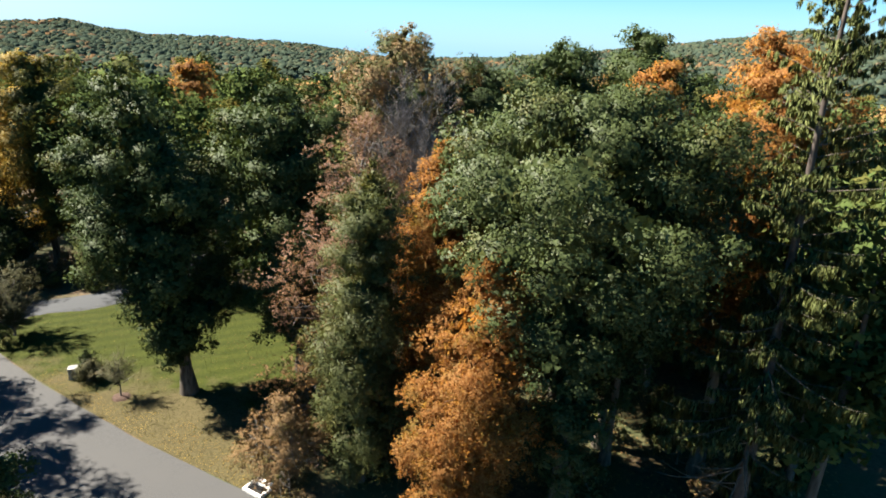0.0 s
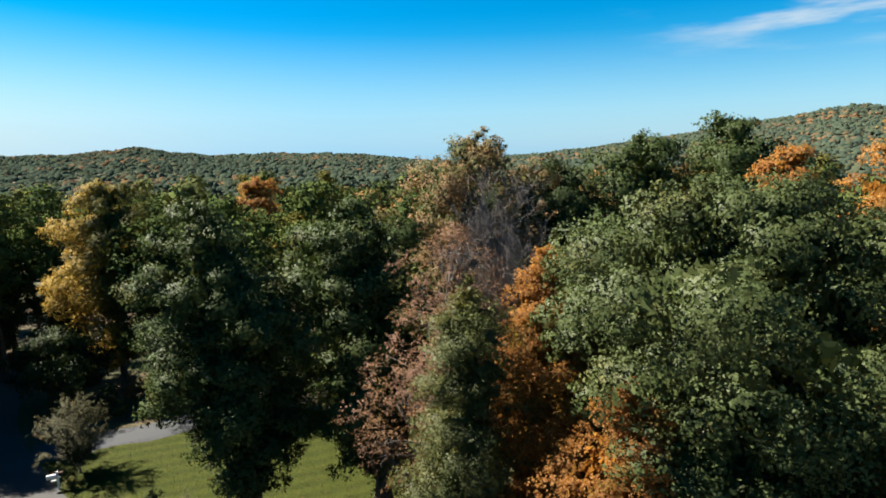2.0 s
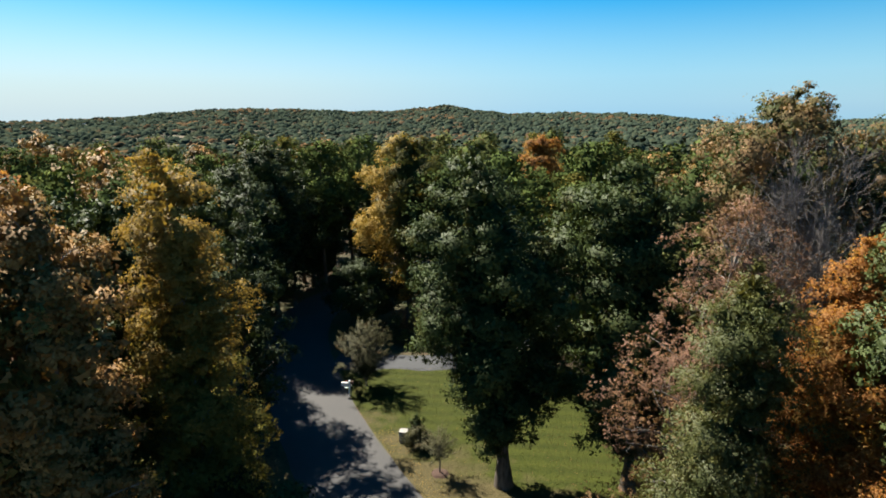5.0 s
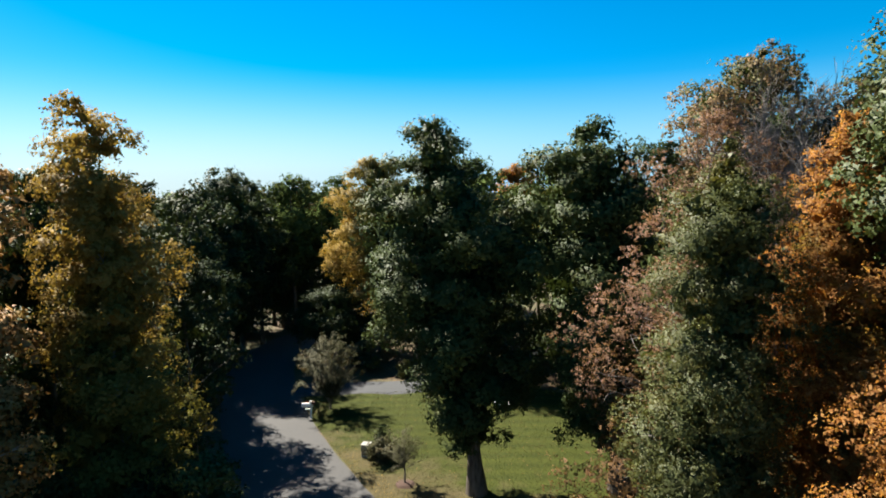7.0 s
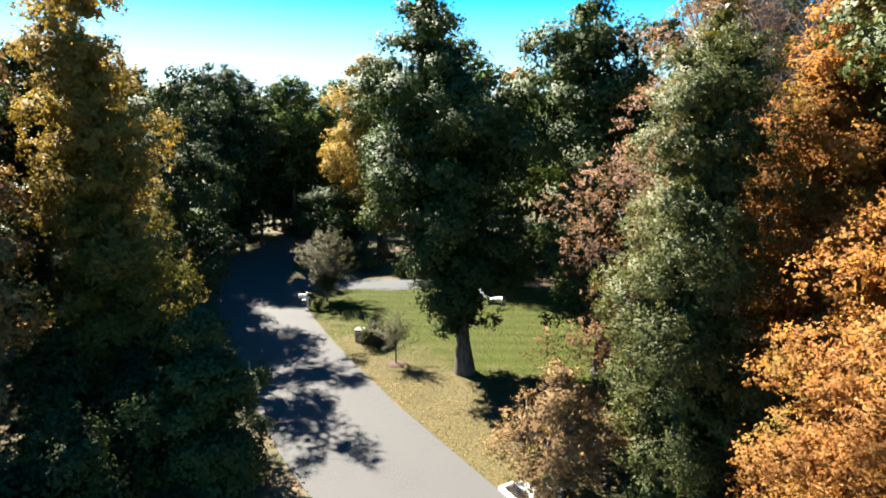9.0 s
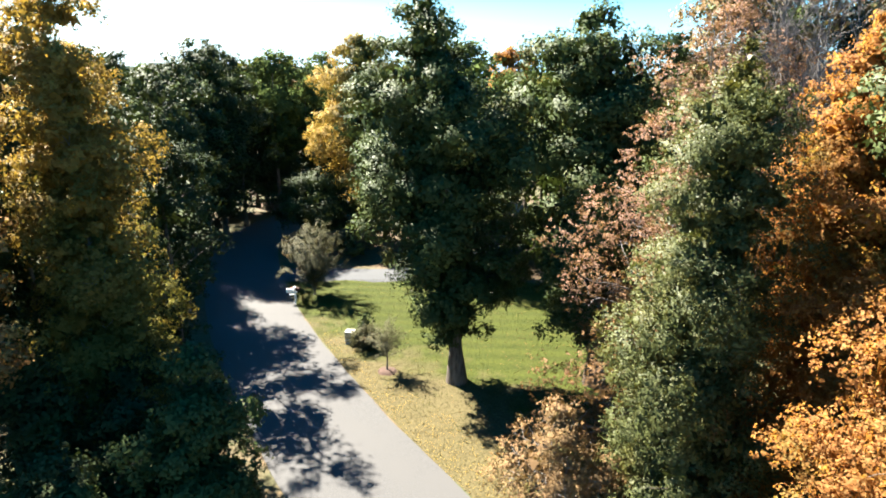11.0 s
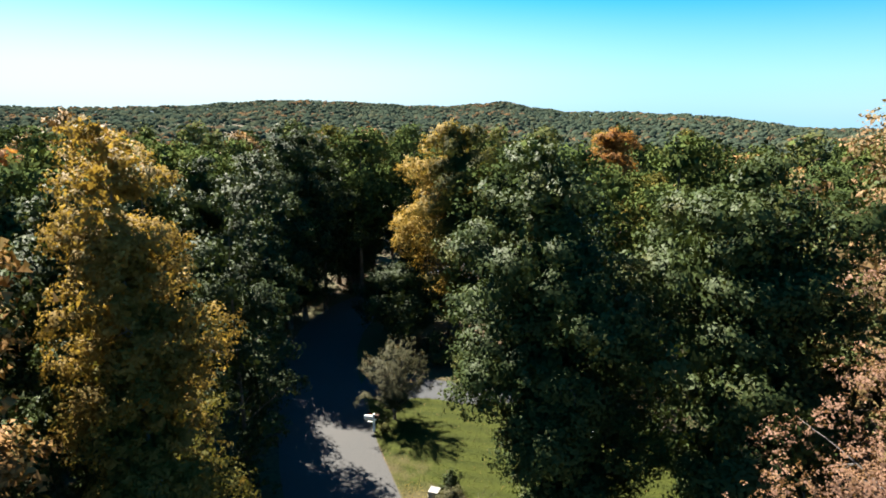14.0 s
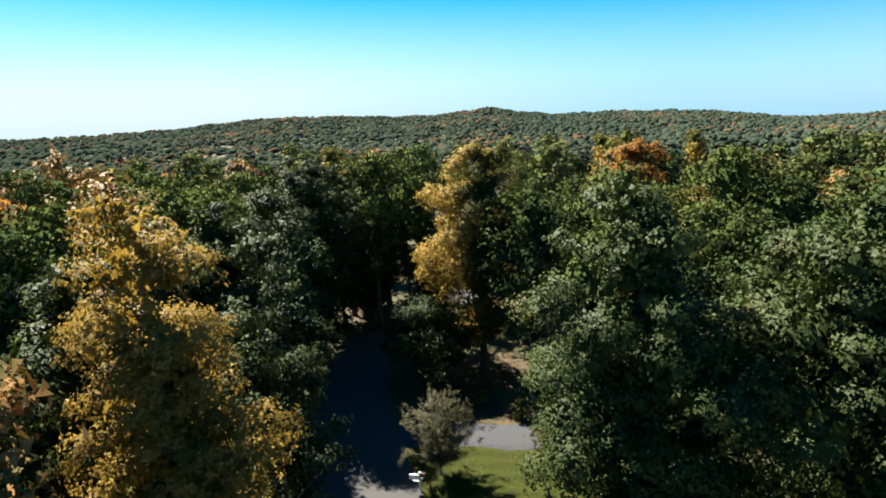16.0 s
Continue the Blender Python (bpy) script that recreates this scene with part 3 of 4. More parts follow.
tree("oak_tree", 5.0, 28.8, 17.5, [(7, 1.8), (10, 3.2), (14, 3.8), (17, 3.4), (18.8, 2.6), (19.8, 1.5)], M_OAK, M_BARK, "green oak crowding a larger oak", 159, 40300, 0.171, 0.3, 22, 31)
tree("oak_tree", 17.4, 49.0, 23.0, [(8, 2.8), (13, 5.0), (18, 5.8), (21.5, 5.0), (23.6, 3.4), (24.9, 1.8)], M_OAK, M_BARK, "very tall green oak behind other trees", 180, 42000, 0.19, 0.4, 18, 143)
tree("oak_tree", 9.8, 47.2, 21.5, [(8, 2.8), (13, 4.8), (17, 5.4), (20.6, 4.6), (22.6, 3.2), (23.7, 1.8)], M_OAK, M_BARK, "tall green oak behind other trees", 170, 40000, 0.19, 0.4, 18, 144)
tree("oak_tree", 4.2, 46.0, 19.5, [(8, 2.8), (12, 4.2), (16, 4.6), (19, 3.8), (20.6, 2.8), (21.6, 1.6)], M_OAK_SHADED, M_BARK, "dark green oak behind other trees", 150, 34000, 0.19, 0.4, 18, 145)
tree("maple_tree", 17.0, 27.6, 22.5, [(8, 2.4), (12, 3.6), (17, 4.0), (20.6, 3.6), (22.6, 2.8), (23.9, 1.7)], M_ORANGE, M_BARK, "tall orange maple rising behind a green oak", 150, 60000, 0.14, 0.35, 16, 21)
tree("maple_tree", 11.8, 28.0, 21.0, [(12, 1.4), (16, 2.2), (20, 2.4), (21.8, 1.8), (22.9, 1.0)], M_ORANGE, M_BARK, "slender orange maple among green oaks", 70, 24000, 0.14, 0.25, 12, 146)
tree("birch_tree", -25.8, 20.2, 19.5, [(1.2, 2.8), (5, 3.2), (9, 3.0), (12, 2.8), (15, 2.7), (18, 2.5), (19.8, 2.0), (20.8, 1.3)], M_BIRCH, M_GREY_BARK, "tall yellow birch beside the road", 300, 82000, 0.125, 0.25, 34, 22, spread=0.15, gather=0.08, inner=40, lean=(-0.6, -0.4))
tree("maple_tree", -33.0, 20.7, 17.0, [(1.5, 2.2), (5, 3.2), (10, 3.6), (14, 3.3), (17.0, 2.3), (18.6, 1.2)], M_OAK, M_BARK, "green maple with a few orange leaves", 145, 34100, 0.180, 0.25, 18, 23)
tree("maple_tree", -24.2, 13.0, 20.0, [(3, 1.8), (8, 2.7), (13, 2.9), (17, 2.7), (19.6, 2.1), (21.2, 1.2)], M_RUST, M_GREY_BARK, "rusty orange maple losing its leaves", 190, 44000, 0.15, 0.25, 40, 24)
tree("shrub", -18.0, 18.5, 6.6, [(0.3, 2.0), (2.5, 2.6), (5, 2.3), (6.6, 1.5), (7.5, 0.7)], M_OAK, M_BARK, "grey-green roadside shrub beside tall trees", 100, 24000, 0.14, 0.09, 16, 25, "shrub")
tree("shrub", -6.2, 25.2, 4.6, [(0.2, 2.0), (1.8, 2.5), (3.6, 2.1), (4.6, 1.4), (5.2, 0.7)], M_BROWN_SHRUB, M_GREY_BARK, "round twiggy brown shrub at the road edge", 110, 24000, 0.075, 0.07, 60, 26, "shrub", inner=8, fill=0.6)


def vase_tree(name, x, y, height, spread, foot, stems, leaf, count, leaves, label, seed, trunk=0.05, fan=0.5):
    """A small tree whose many stems rise and fan outwards, feathered with small upright leaves."""
    rng = np.random.default_rng(seed)
    ob = thing(name, x, y, 0, label, "tree")
    child("trunk", mesh_np("trunk", *tube(np.array([[0, 0, 0], [0.03, 0.02, foot * 0.5], [0, 0.03, foot]]), [trunk * 1.5, trunk, trunk * 0.85], 9), M_GREY_BARK, True), ob)
    pos, nrm = [], []
    for k in range(stems):
        a, e = k * 2.399, spread * math.sqrt((k + 0.5) / stems) * rng.uniform(0.8, 1.1)
        h = height * (1 - fan * (e / spread) ** 2) * rng.uniform(0.85, 1.05)
        s = np.linspace(0, 1, 7)
        r = e * (0.5 * s + 0.5 * s ** 2)
        c = np.stack([r * math.cos(a), r * math.sin(a), foot * rng.uniform(0.55, 1.0) + (h - foot) * s ** 0.8], 1) + rng.normal(0, 0.03, (7, 3)) * s[:, None]
        child("stem", mesh_np("stem", *tube(c, np.linspace(trunk * 0.4, 0.005, 7), 5), M_GREY_BARK, True), ob)
        for _ in range(7):
            q = rng.uniform(0.12, 1.0)
            b = np.array([np.interp(q, s, c[:, i]) for i in range(3)])
            d = unit(np.array([math.cos(a), math.sin(a), 0.9]) + rng.normal(0, 0.6, 3)) * rng.uniform(0.15, 0.38) * spread
            m = max(3, count // (stems * 7))
            u = rng.uniform(0, 1, (m, 1))
            pos.append(b + d * u + rng.normal(0, 0.05, (m, 3)) * (0.6 + spread * 0.4))
            nrm.append(np.tile(unit(b * np.array([1, 1, 0.25]) / spread + np.array([0, 0, 0.6])), (m, 1)))
    p, f = np.concatenate(pos), np.concatenate(nrm)
    g = unit(f + rng.normal(size=f.shape) * 0.6)
    v, q = leaf_cards(rng, p, g, np.full(len(p), leaf), 0.5, 0.1, 3)
    child("crown", mesh_np("crown", v, q, leaves, True, np.repeat(unit(0.6 * f + 0.4 * g), 3, 0)), ob)
    return ob


vase_tree("ornamental_tree", -31.7, 39.9, 6.1, 2.75, 0.4, 50, 0.12, 25000, M_VASE, "grey-green ornamental tree beside a mailbox", 27, 0.09)
vase_tree("sapling", -19.2, 32.2, 3.9, 1.6, 1.5, 26, 0.075, 7600, M_VASE, "small feathery sapling in a mulch ring", 28, 0.045)

tree("maple_tree", -31.0, 27.2, 16.0, [(1.0, 1.8), (4, 2.8), (9, 3.0), (13, 2.8), (16, 1.9), (17.4, 1.0)], M_OAK_SHADED, M_BARK, "dark green maple at the roadside", 110, 16000, 0.16, 0.16, 18, 33, inner=12, gather=0.34)

tree("woodland_tree", -37.6, 32.6, 16.5, [(3, 2.0), (7, 3.4), (12, 3.9), (15, 3.4), (17, 2.2), (18, 1.2)], M_OAK_SHADED, M_BARK, "dark green roadside tree in the wood edge", 100, 14500, 0.20, 0.22, 20, 34, group="woodland trees", inner=2, gather=0.35)
tree("woodland_tree", -41.5, 28.0, 17.0, [(3, 2.0), (7, 3.4), (12, 4.0), (15.5, 3.4), (17.5, 2.2), (18.4, 1.2)], M_OAK, M_BARK, "green roadside tree in the wood edge", 100, 14500, 0.20, 0.22, 20, 35, group="woodland trees", inner=2, gather=0.35)

for dx, dy, dh, seed in ((-49.8, 42.4, 18.5, 151), (-44.4, 33.6, 18.5, 152), (-53.2, 49.6, 20.2, 154), (-41.0, 51.0, 7.5, 153), (-31.8, 15.0, 19.5, 155)):
    tree("woodland_tree", dx, dy, dh * 0.9, [(2.2, 2.2), (0.3 * dh, 3.6), (0.62 * dh, 4.2), (0.84 * dh, 3.5), (0.94 * dh, 2.3), (dh, 1.2)], M_OAK_SHADED, M_BARK, "dense dark green tree shading the road", 170, 30000, 0.19, 0.24, 16, seed,
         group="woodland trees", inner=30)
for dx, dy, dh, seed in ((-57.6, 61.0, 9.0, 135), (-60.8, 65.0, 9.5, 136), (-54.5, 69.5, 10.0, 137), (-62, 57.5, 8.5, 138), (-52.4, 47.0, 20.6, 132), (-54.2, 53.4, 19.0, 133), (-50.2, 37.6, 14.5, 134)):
    tree("woodland_tree", dx, dy, dh * 0.9, [(1.6, 1.8), (0.35 * dh, 3.4), (0.65 * dh, 4.2), (0.88 * dh, 3.0), (dh, 1.0)], M_OAK_SHADED, M_BARK, "dark green tree overhanging the road", 110, 13000, 0.23, 0.2, 12, seed,
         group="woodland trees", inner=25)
tree("oak_tree", 11.8, 29.6, 17.0, [(4, 2.0), (8, 3.6), (13, 4.2), (16.5, 3.4), (18.8, 1.0)], M_OAK, M_BARK, "green oak standing beside a spruce", 160, 42000, 0.16, 0.3, 22, 141)

for dx, dy, dh, seed in ((-21.6, 17.8, 4.6, 36), (-24.8, 20.3, 5.6, 37), (-20.2, 14.6, 4.8, 38), (-25.6, 16.4, 6.6, 39)):
    tree("shrub", dx, dy, dh * 0.85, [(0.2, 1.5), (0.35 * dh, 2.2), (0.7 * dh, 1.7), (dh, 0.5)], M_OAK_SHADED, M_BARK, "tall dark green shrub beside the road", 60, 11000, 0.16, 0.08, 12, seed, "shrub")

# ---- woods ----
def road_distance(x, y):
    d = np.hypot(x - ROAD_LINE[:, 0], y - ROAD_LINE[:, 1])
    return d.min()


MID = ROAD_LINE * 0.5 + side_of(ROAD_LINE, ROAD_WIDTH) * 0.5
CLEAR = [(-4, 22), (-14, 26), (-36, 40), (-41, 45), (-38, 47.5), (-30, 49), (-33, 57), (-28, 58.5), (-25, 51), (-16, 52), (-7, 50), (-4, 48), (5, 47), (7, 32), (10, 20)]
LARGE = [(-45, 58, 6), (-40.5, 49.5, 6), (-36, 50, 5), (-52.4, 47, 4), (-54.2, 53.4, 4), (-49.6, 37.6, 4), (11.8, 29.6, 5), (-15.1, 33.3, 7), (-8.2, 37, 7), (-38.2, 55.6, 6.5), (-30.5, 74, 6.5), (-22.8, 79.5, 6.5), (-2, 44.2, 7.5), (8, 22.4, 8),
         (17, 27.6, 5), (17.4, 49, 6), (9.8, 47.2, 6), (4.2, 46, 5), (-25.8, 20.2, 5.5), (-33, 20.7, 4), (-24.2, 13, 5), (15.2, 18.7, 4.5), (-0.8, 37.6, 5), (2, 27, 5), (5, 28.8, 5)]
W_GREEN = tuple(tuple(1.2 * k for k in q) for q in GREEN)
W_SHADE = tuple(tuple(1.2 * k for k in q) for q in SHADED_GREEN)
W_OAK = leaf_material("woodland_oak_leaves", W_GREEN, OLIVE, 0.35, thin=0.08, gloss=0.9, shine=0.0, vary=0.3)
W_SHADED = leaf_material("shaded_woodland_leaves", W_SHADE, GREEN, 0.5, thin=0.08, gloss=0.9, shine=0.0, vary=0.3)
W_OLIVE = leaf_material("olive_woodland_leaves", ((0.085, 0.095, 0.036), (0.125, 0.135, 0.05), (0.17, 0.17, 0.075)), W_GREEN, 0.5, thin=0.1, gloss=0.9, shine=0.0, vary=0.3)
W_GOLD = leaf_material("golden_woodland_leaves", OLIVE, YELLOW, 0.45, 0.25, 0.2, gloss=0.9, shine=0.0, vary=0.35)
KINDS = [(W_OAK, "green woodland oak among other trees"), (W_SHADED, "dark green woodland oak in shade"), (W_OLIVE, "olive green woodland tree in the wood"),
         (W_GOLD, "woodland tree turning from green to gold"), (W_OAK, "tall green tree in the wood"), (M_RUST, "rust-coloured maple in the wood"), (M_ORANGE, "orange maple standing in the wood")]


def woods(near, far, count, gap, leaves, leaf, clumps, seed, odds, from_az=-44, to_az=80, low=4.5, size=(0.94, 1.08), put=()):
    rng = np.random.default_rng(seed)
    kinds = []
    for i, (mat, label) in enumerate(KINDS):
        w = 0.85 + 0.08 * (i % 3)
        kinds.append(tree("woodland_tree", 0, 0, 16.0, [(low, 1.6 * w), (low + 2.5, 3.2 * w), (12.0, 4.2 * w), (14.8, 3.8 * w), (16.4, 2.8 * w), (17.3, 1.6)], mat, M_BARK, label, clumps, leaves, leaf, 0.24, 3, seed + i, inner=12,
                          group="woodland trees", detail=False, soft=0.85))
    first = [True] * len(kinds)
    put = list(put)
    tries = 0
    while len(put) < count and tries < 30000:
        tries += 1
        r, az = math.sqrt(rng.uniform(near ** 2, far ** 2)), radians(rng.uniform(from_az, to_az))
        x, y = -r * math.sin(az), r * math.cos(az)
        if (-45 < x < 9 and y < 31 or -45 < x < -25 and y < 38.5) or np.hypot(x - MID[:, 0], y - MID[:, 1]).min() < (6.0 if y < 47 else 4.6) or inside(np.array([x]), np.array([y]), CLEAR)[0]:
            continue
        if any(math.hypot(x - a, y - b) < c for a, b, c in LARGE) or any(math.hypot(x - a, y - b) < gap for a, b in put):
            continue
        put.append((x, y))
    for x, y in put:
        k = rng.choice(len(kinds), p=odds)
        s = rng.uniform(*size) * (1.12 if x < -76 and y < 42 else 1.0)
        m = pose(x, y, float(ground_height(x, y)), 0, 0, rng.uniform(0, 360)) @ Matrix.Diagonal((s, s, s * rng.uniform(0.9, 1.04), 1))
        if first[k]:
            kinds[k].matrix_basis, first[k] = m, False
        else:
            copy_thing(kinds[k], m)
    for k, unused in zip(kinds, first):
        if unused:
            for o in (*k.children_recursive, k):
                bpy.data.objects.remove(o)


ROADSIDE_AND_SHADERS = [(-55.5, 44.6), (-57.0, 48.6), (-47.5, 32.5), (-51.5, 36.5), (-57, 39.5), (-62, 43), (-57.5, 50), (-62, 48), (-59, 55.5), (-58.5, 61), (-60, 67), (-64, 58),
            (-34, 66), (-44.5, 70), (-50, 27), (-67, 52), (-70, 46), (-80, 36), (-84, 40), (21, 25.5), (19.5, 21.5), (25, 23), (22, 31), (-54.6, 59.4), (-55.2, 65.5), (-45.2, 66), (-50, 84), (-54, 83), (-46.2, 82), (-57, 72), (-45, 74),
            # five unseen trees left of the view, added to shade shrubs and lower crowns
            (-38, 13.5), (-36.5, 7), (-44, 12), (-27.5, 11.2), (-34.8, 13)]
woods(24, 76, 120, 4.8, 6400, 0.29, 120, 50, [0.31, 0.24, 0.20, 0.05, 0.16, 0.04, 0.0], low=5.4, put=ROADSIDE_AND_SHADERS, size=(0.96, 1.12))
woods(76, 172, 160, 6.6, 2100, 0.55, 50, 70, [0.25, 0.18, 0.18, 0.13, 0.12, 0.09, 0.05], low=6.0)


def understorey():
    """Low shade-grown shrubs along the wood's edges."""
    rng = np.random.default_rng(90)
    kinds = [tree("undergrowth_shrub", 0, 0, 2.6, [(0.2, 1.2), (1.2, 1.7), (2.4, 1.4), (3.2, 0.4)], m, M_BARK, t, 24, 800, 0.29, 0.05, 3, 91 + i, "shrub", "undergrowth", detail=False, inner=10)
             for i, (m, t) in enumerate([(M_OAK_SHADED, "dark green shrub in the undergrowth"), (M_OLIVE, "olive green shrub in the undergrowth"), (M_BROWN_SHRUB, "browning shrub in the undergrowth")])]
    first = [True] * 3
    n = 0
    while n < 165:
        r, az = math.sqrt(rng.uniform(19 ** 2, 72 ** 2)), radians(rng.uniform(-40, 74))
        x, y = -r * math.sin(az), r * math.cos(az)
        if n >= 125:
            x, y = rng.uniform(-78, -52), rng.uniform(44, 84)
        if (x > -20 and y < 19) or np.hypot(x - MID[:, 0], y - MID[:, 1]).min() < 5.2 or inside(np.array([x]), np.array([y]), CLEAR)[0]:
            continue
        n += 1
        k, s = rng.choice(3, p=[0.6, 0.25, 0.15]), rng.uniform(0.6, 1.5) * (1.4 if n > 125 else 1.0)
        m = pose(x, y, 0, 0, 0, rng.uniform(0, 360)) @ Matrix.Diagonal((s, s, s, 1))
        if first[k]:
            kinds[k].matrix_basis, first[k] = m, False
        else:
            copy_thing(kinds[k], m)


understorey()


# Far leaf tones greyed and blued, putting the air's haze into the colour.
HAZY_HILL = ((0.046, 0.064, 0.043), (0.054, 0.073, 0.049), (0.063, 0.083, 0.056))
HAZY_HILL_DEEP = ((0.040, 0.056, 0.041), (0.047, 0.064, 0.046), (0.055, 0.073, 0.052))
M_HAZY_HILL = leaf_material("hazy_hill_leaves", HAZY_HILL, ((0.062, 0.072, 0.042), (0.070, 0.079, 0.046), (0.080, 0.088, 0.053)), 0.3, 0.012, 0.0, 0.9, 0.0, vary=0.45)
M_HAZY_HILL_DEEP = leaf_material("hazy_dark_hill_leaves", HAZY_HILL_DEEP, HAZY_HILL, 0.4, 0.012, 0.0, 0.9, 0.0, vary=0.45)
M_HAZY_HILL_OLIVE = leaf_material("hazy_olive_hill_leaves", ((0.060, 0.070, 0.042), (0.070, 0.079, 0.047), (0.082, 0.090, 0.055)), HAZY_HILL, 0.4, 0.012, 0.0, 0.9, 0.0, vary=0.45)
M_HAZY_HILL_RUST = leaf_material("hazy_rust_hill_leaves", ((0.092, 0.070, 0.044), (0.115, 0.080, 0.048), (0.135, 0.098, 0.058)), HAZY_HILL, 0.35, 0.012, 0.0, 0.9, 0.0, vary=0.45)
M_HAZY_HILL_ORANGE = leaf_material("hazy_orange_hill_leaves", ((0.135, 0.088, 0.048), (0.165, 0.10, 0.05), (0.20, 0.128, 0.065)), HAZY_HILL, 0.3, 0.012, 0.0, 0.9, 0.0, vary=0.45)


def far_woods(name, near, far, spacing, cards, size, height, seed, label):
    """Far crowns, each a dome of leafy sprays, on the hills."""
    rng = np.random.default_rng(seed)
    area = 0.5 * radians(122) * (far ** 2 - near ** 2)
    n = int(area / spacing ** 2)
    r = np.sqrt(rng.uniform(near ** 2, far ** 2, n))
    az = np.radians(rng.uniform(-44, 78, n))
    x, y = -r * np.sin(az), r * np.cos(az)
    z = ground_height(x, y)
    hue = rng.uniform(0, 1, n)
    hue = np.clip(hue + 0.16 * np.sin(x * 0.02) * np.sin(y * 0.017 + 1), 0, 1)
    groups = [(M_HAZY_HILL, hue < 0.46), (M_HAZY_HILL_DEEP, (hue >= 0.46) & (hue < 0.70)), (M_HAZY_HILL_OLIVE, (hue >= 0.70) & (hue < 0.91)), (M_HAZY_HILL_RUST, (hue >= 0.91) & (hue < 0.985)), (M_HAZY_HILL_ORANGE, hue >= 0.985)]
    for mat, pick in groups:
        k = np.nonzero(pick)[0]
        c = np.repeat(np.stack([x[k], y[k], z[k]], 1), cards, 0)
        m = len(c)
        w = np.repeat(spacing * rng.uniform(0.42, 0.68, len(k)), cards)
        h = np.repeat(height * rng.uniform(0.75, 1.2, len(k)), cards)
        d = unit(rng.normal(size=(m, 3)) + np.array([0, 0, 0.5]))
        d[:, 2] = np.abs(d[:, 2]) * 1.0 - 0.15
        pos = c + np.stack([d[:, 0] * w, d[:, 1] * w, h * 0.62 + d[:, 2] * h * 0.42], 1) * rng.uniform(0.92, 1.03, (m, 1))
        nrm = unit(d + rng.normal(size=(m, 3)) * 0.22)
        v, f = leaf_cards(rng, pos, nrm, np.full(m, size), 1.0, 0.15, 3)
        tagged(new(name, mesh_np(name, v, f, mat, True, np.repeat(d, 3, 0))), label, "woodland", kind="stuff")


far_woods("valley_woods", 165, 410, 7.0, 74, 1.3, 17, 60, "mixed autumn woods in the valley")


def hill_crowns(name, near, far, spacing, height, seed, label):
    """Crowns on the far hills: small lumpy domes of leaves, every one uneven."""
    rng = np.random.default_rng(seed)
    n = int(0.5 * radians(114) * (far ** 2 - near ** 2) / spacing ** 2)
    r, az = np.sqrt(rng.uniform(near ** 2, far ** 2, n)), np.radians(rng.uniform(-37, 77, n))
    x, y = -r * np.sin(az), r * np.cos(az)
    z = ground_height(x, y)
    hue = np.clip(rng.uniform(0, 1, n) + 0.2 * np.sin(x * 0.013) * np.sin(y * 0.011 + 1), 0, 0.999)
    groups = [(M_HAZY_HILL, 0.0, 0.44), (M_HAZY_HILL_DEEP, 0.44, 0.68), (M_HAZY_HILL_OLIVE, 0.68, 0.90), (M_HAZY_HILL_RUST, 0.90, 0.98), (M_HAZY_HILL_ORANGE, 0.98, 1.0)]
    for mat, lo, hi in groups:
        k = np.nonzero((hue >= lo) & (hue < hi))[0]
        m = len(k)
        w = spacing * rng.uniform(0.28, 1.0, m) ** 1.2
        h = height * rng.uniform(0.62, 1.2, m) + 2.2 * np.sin(x[k] * 0.05) * np.sin(y[k] * 0.043)
        rings = []
        for level, wide, turn in ((0.70, 1.0, 0.5), (0.90, 0.66, 0.0)):
            a = (np.arange(5)[None] + turn + rng.uniform(-0.2, 0.2, (m, 5))) * np.pi / 2.5
            q = wide * w[:, None] * rng.uniform(0.72, 1.2, (m, 5))
            rings.append(np.stack([x[k][:, None] + q * np.cos(a), y[k][:, None] + q * np.sin(a), z[k][:, None] + h[:, None] * (level + rng.uniform(-0.07, 0.07, (m, 5)))], -1))
        tip = np.stack([x[k] + rng.normal(0, 0.1, m) * w, y[k] + rng.normal(0, 0.1, m) * w, z[k] + h], -1)[:, None]
        v = np.concatenate(rings + [tip], 1)
        f = []
        for i in range(5):
            j = (i + 1) % 5
            f += [(i, j, 5 + j), (i, 5 + j, 5 + i), (5 + i, 5 + j, 10)]
        faces = (np.array(f)[None] + 11 * np.arange(m)[:, None, None]).reshape(-1, 3)
        tagged(new(name, mesh_np(name, v.reshape(-1, 3), faces, mat, True)), label, "woodland", kind="stuff")


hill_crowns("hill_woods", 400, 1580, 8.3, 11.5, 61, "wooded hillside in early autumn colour")


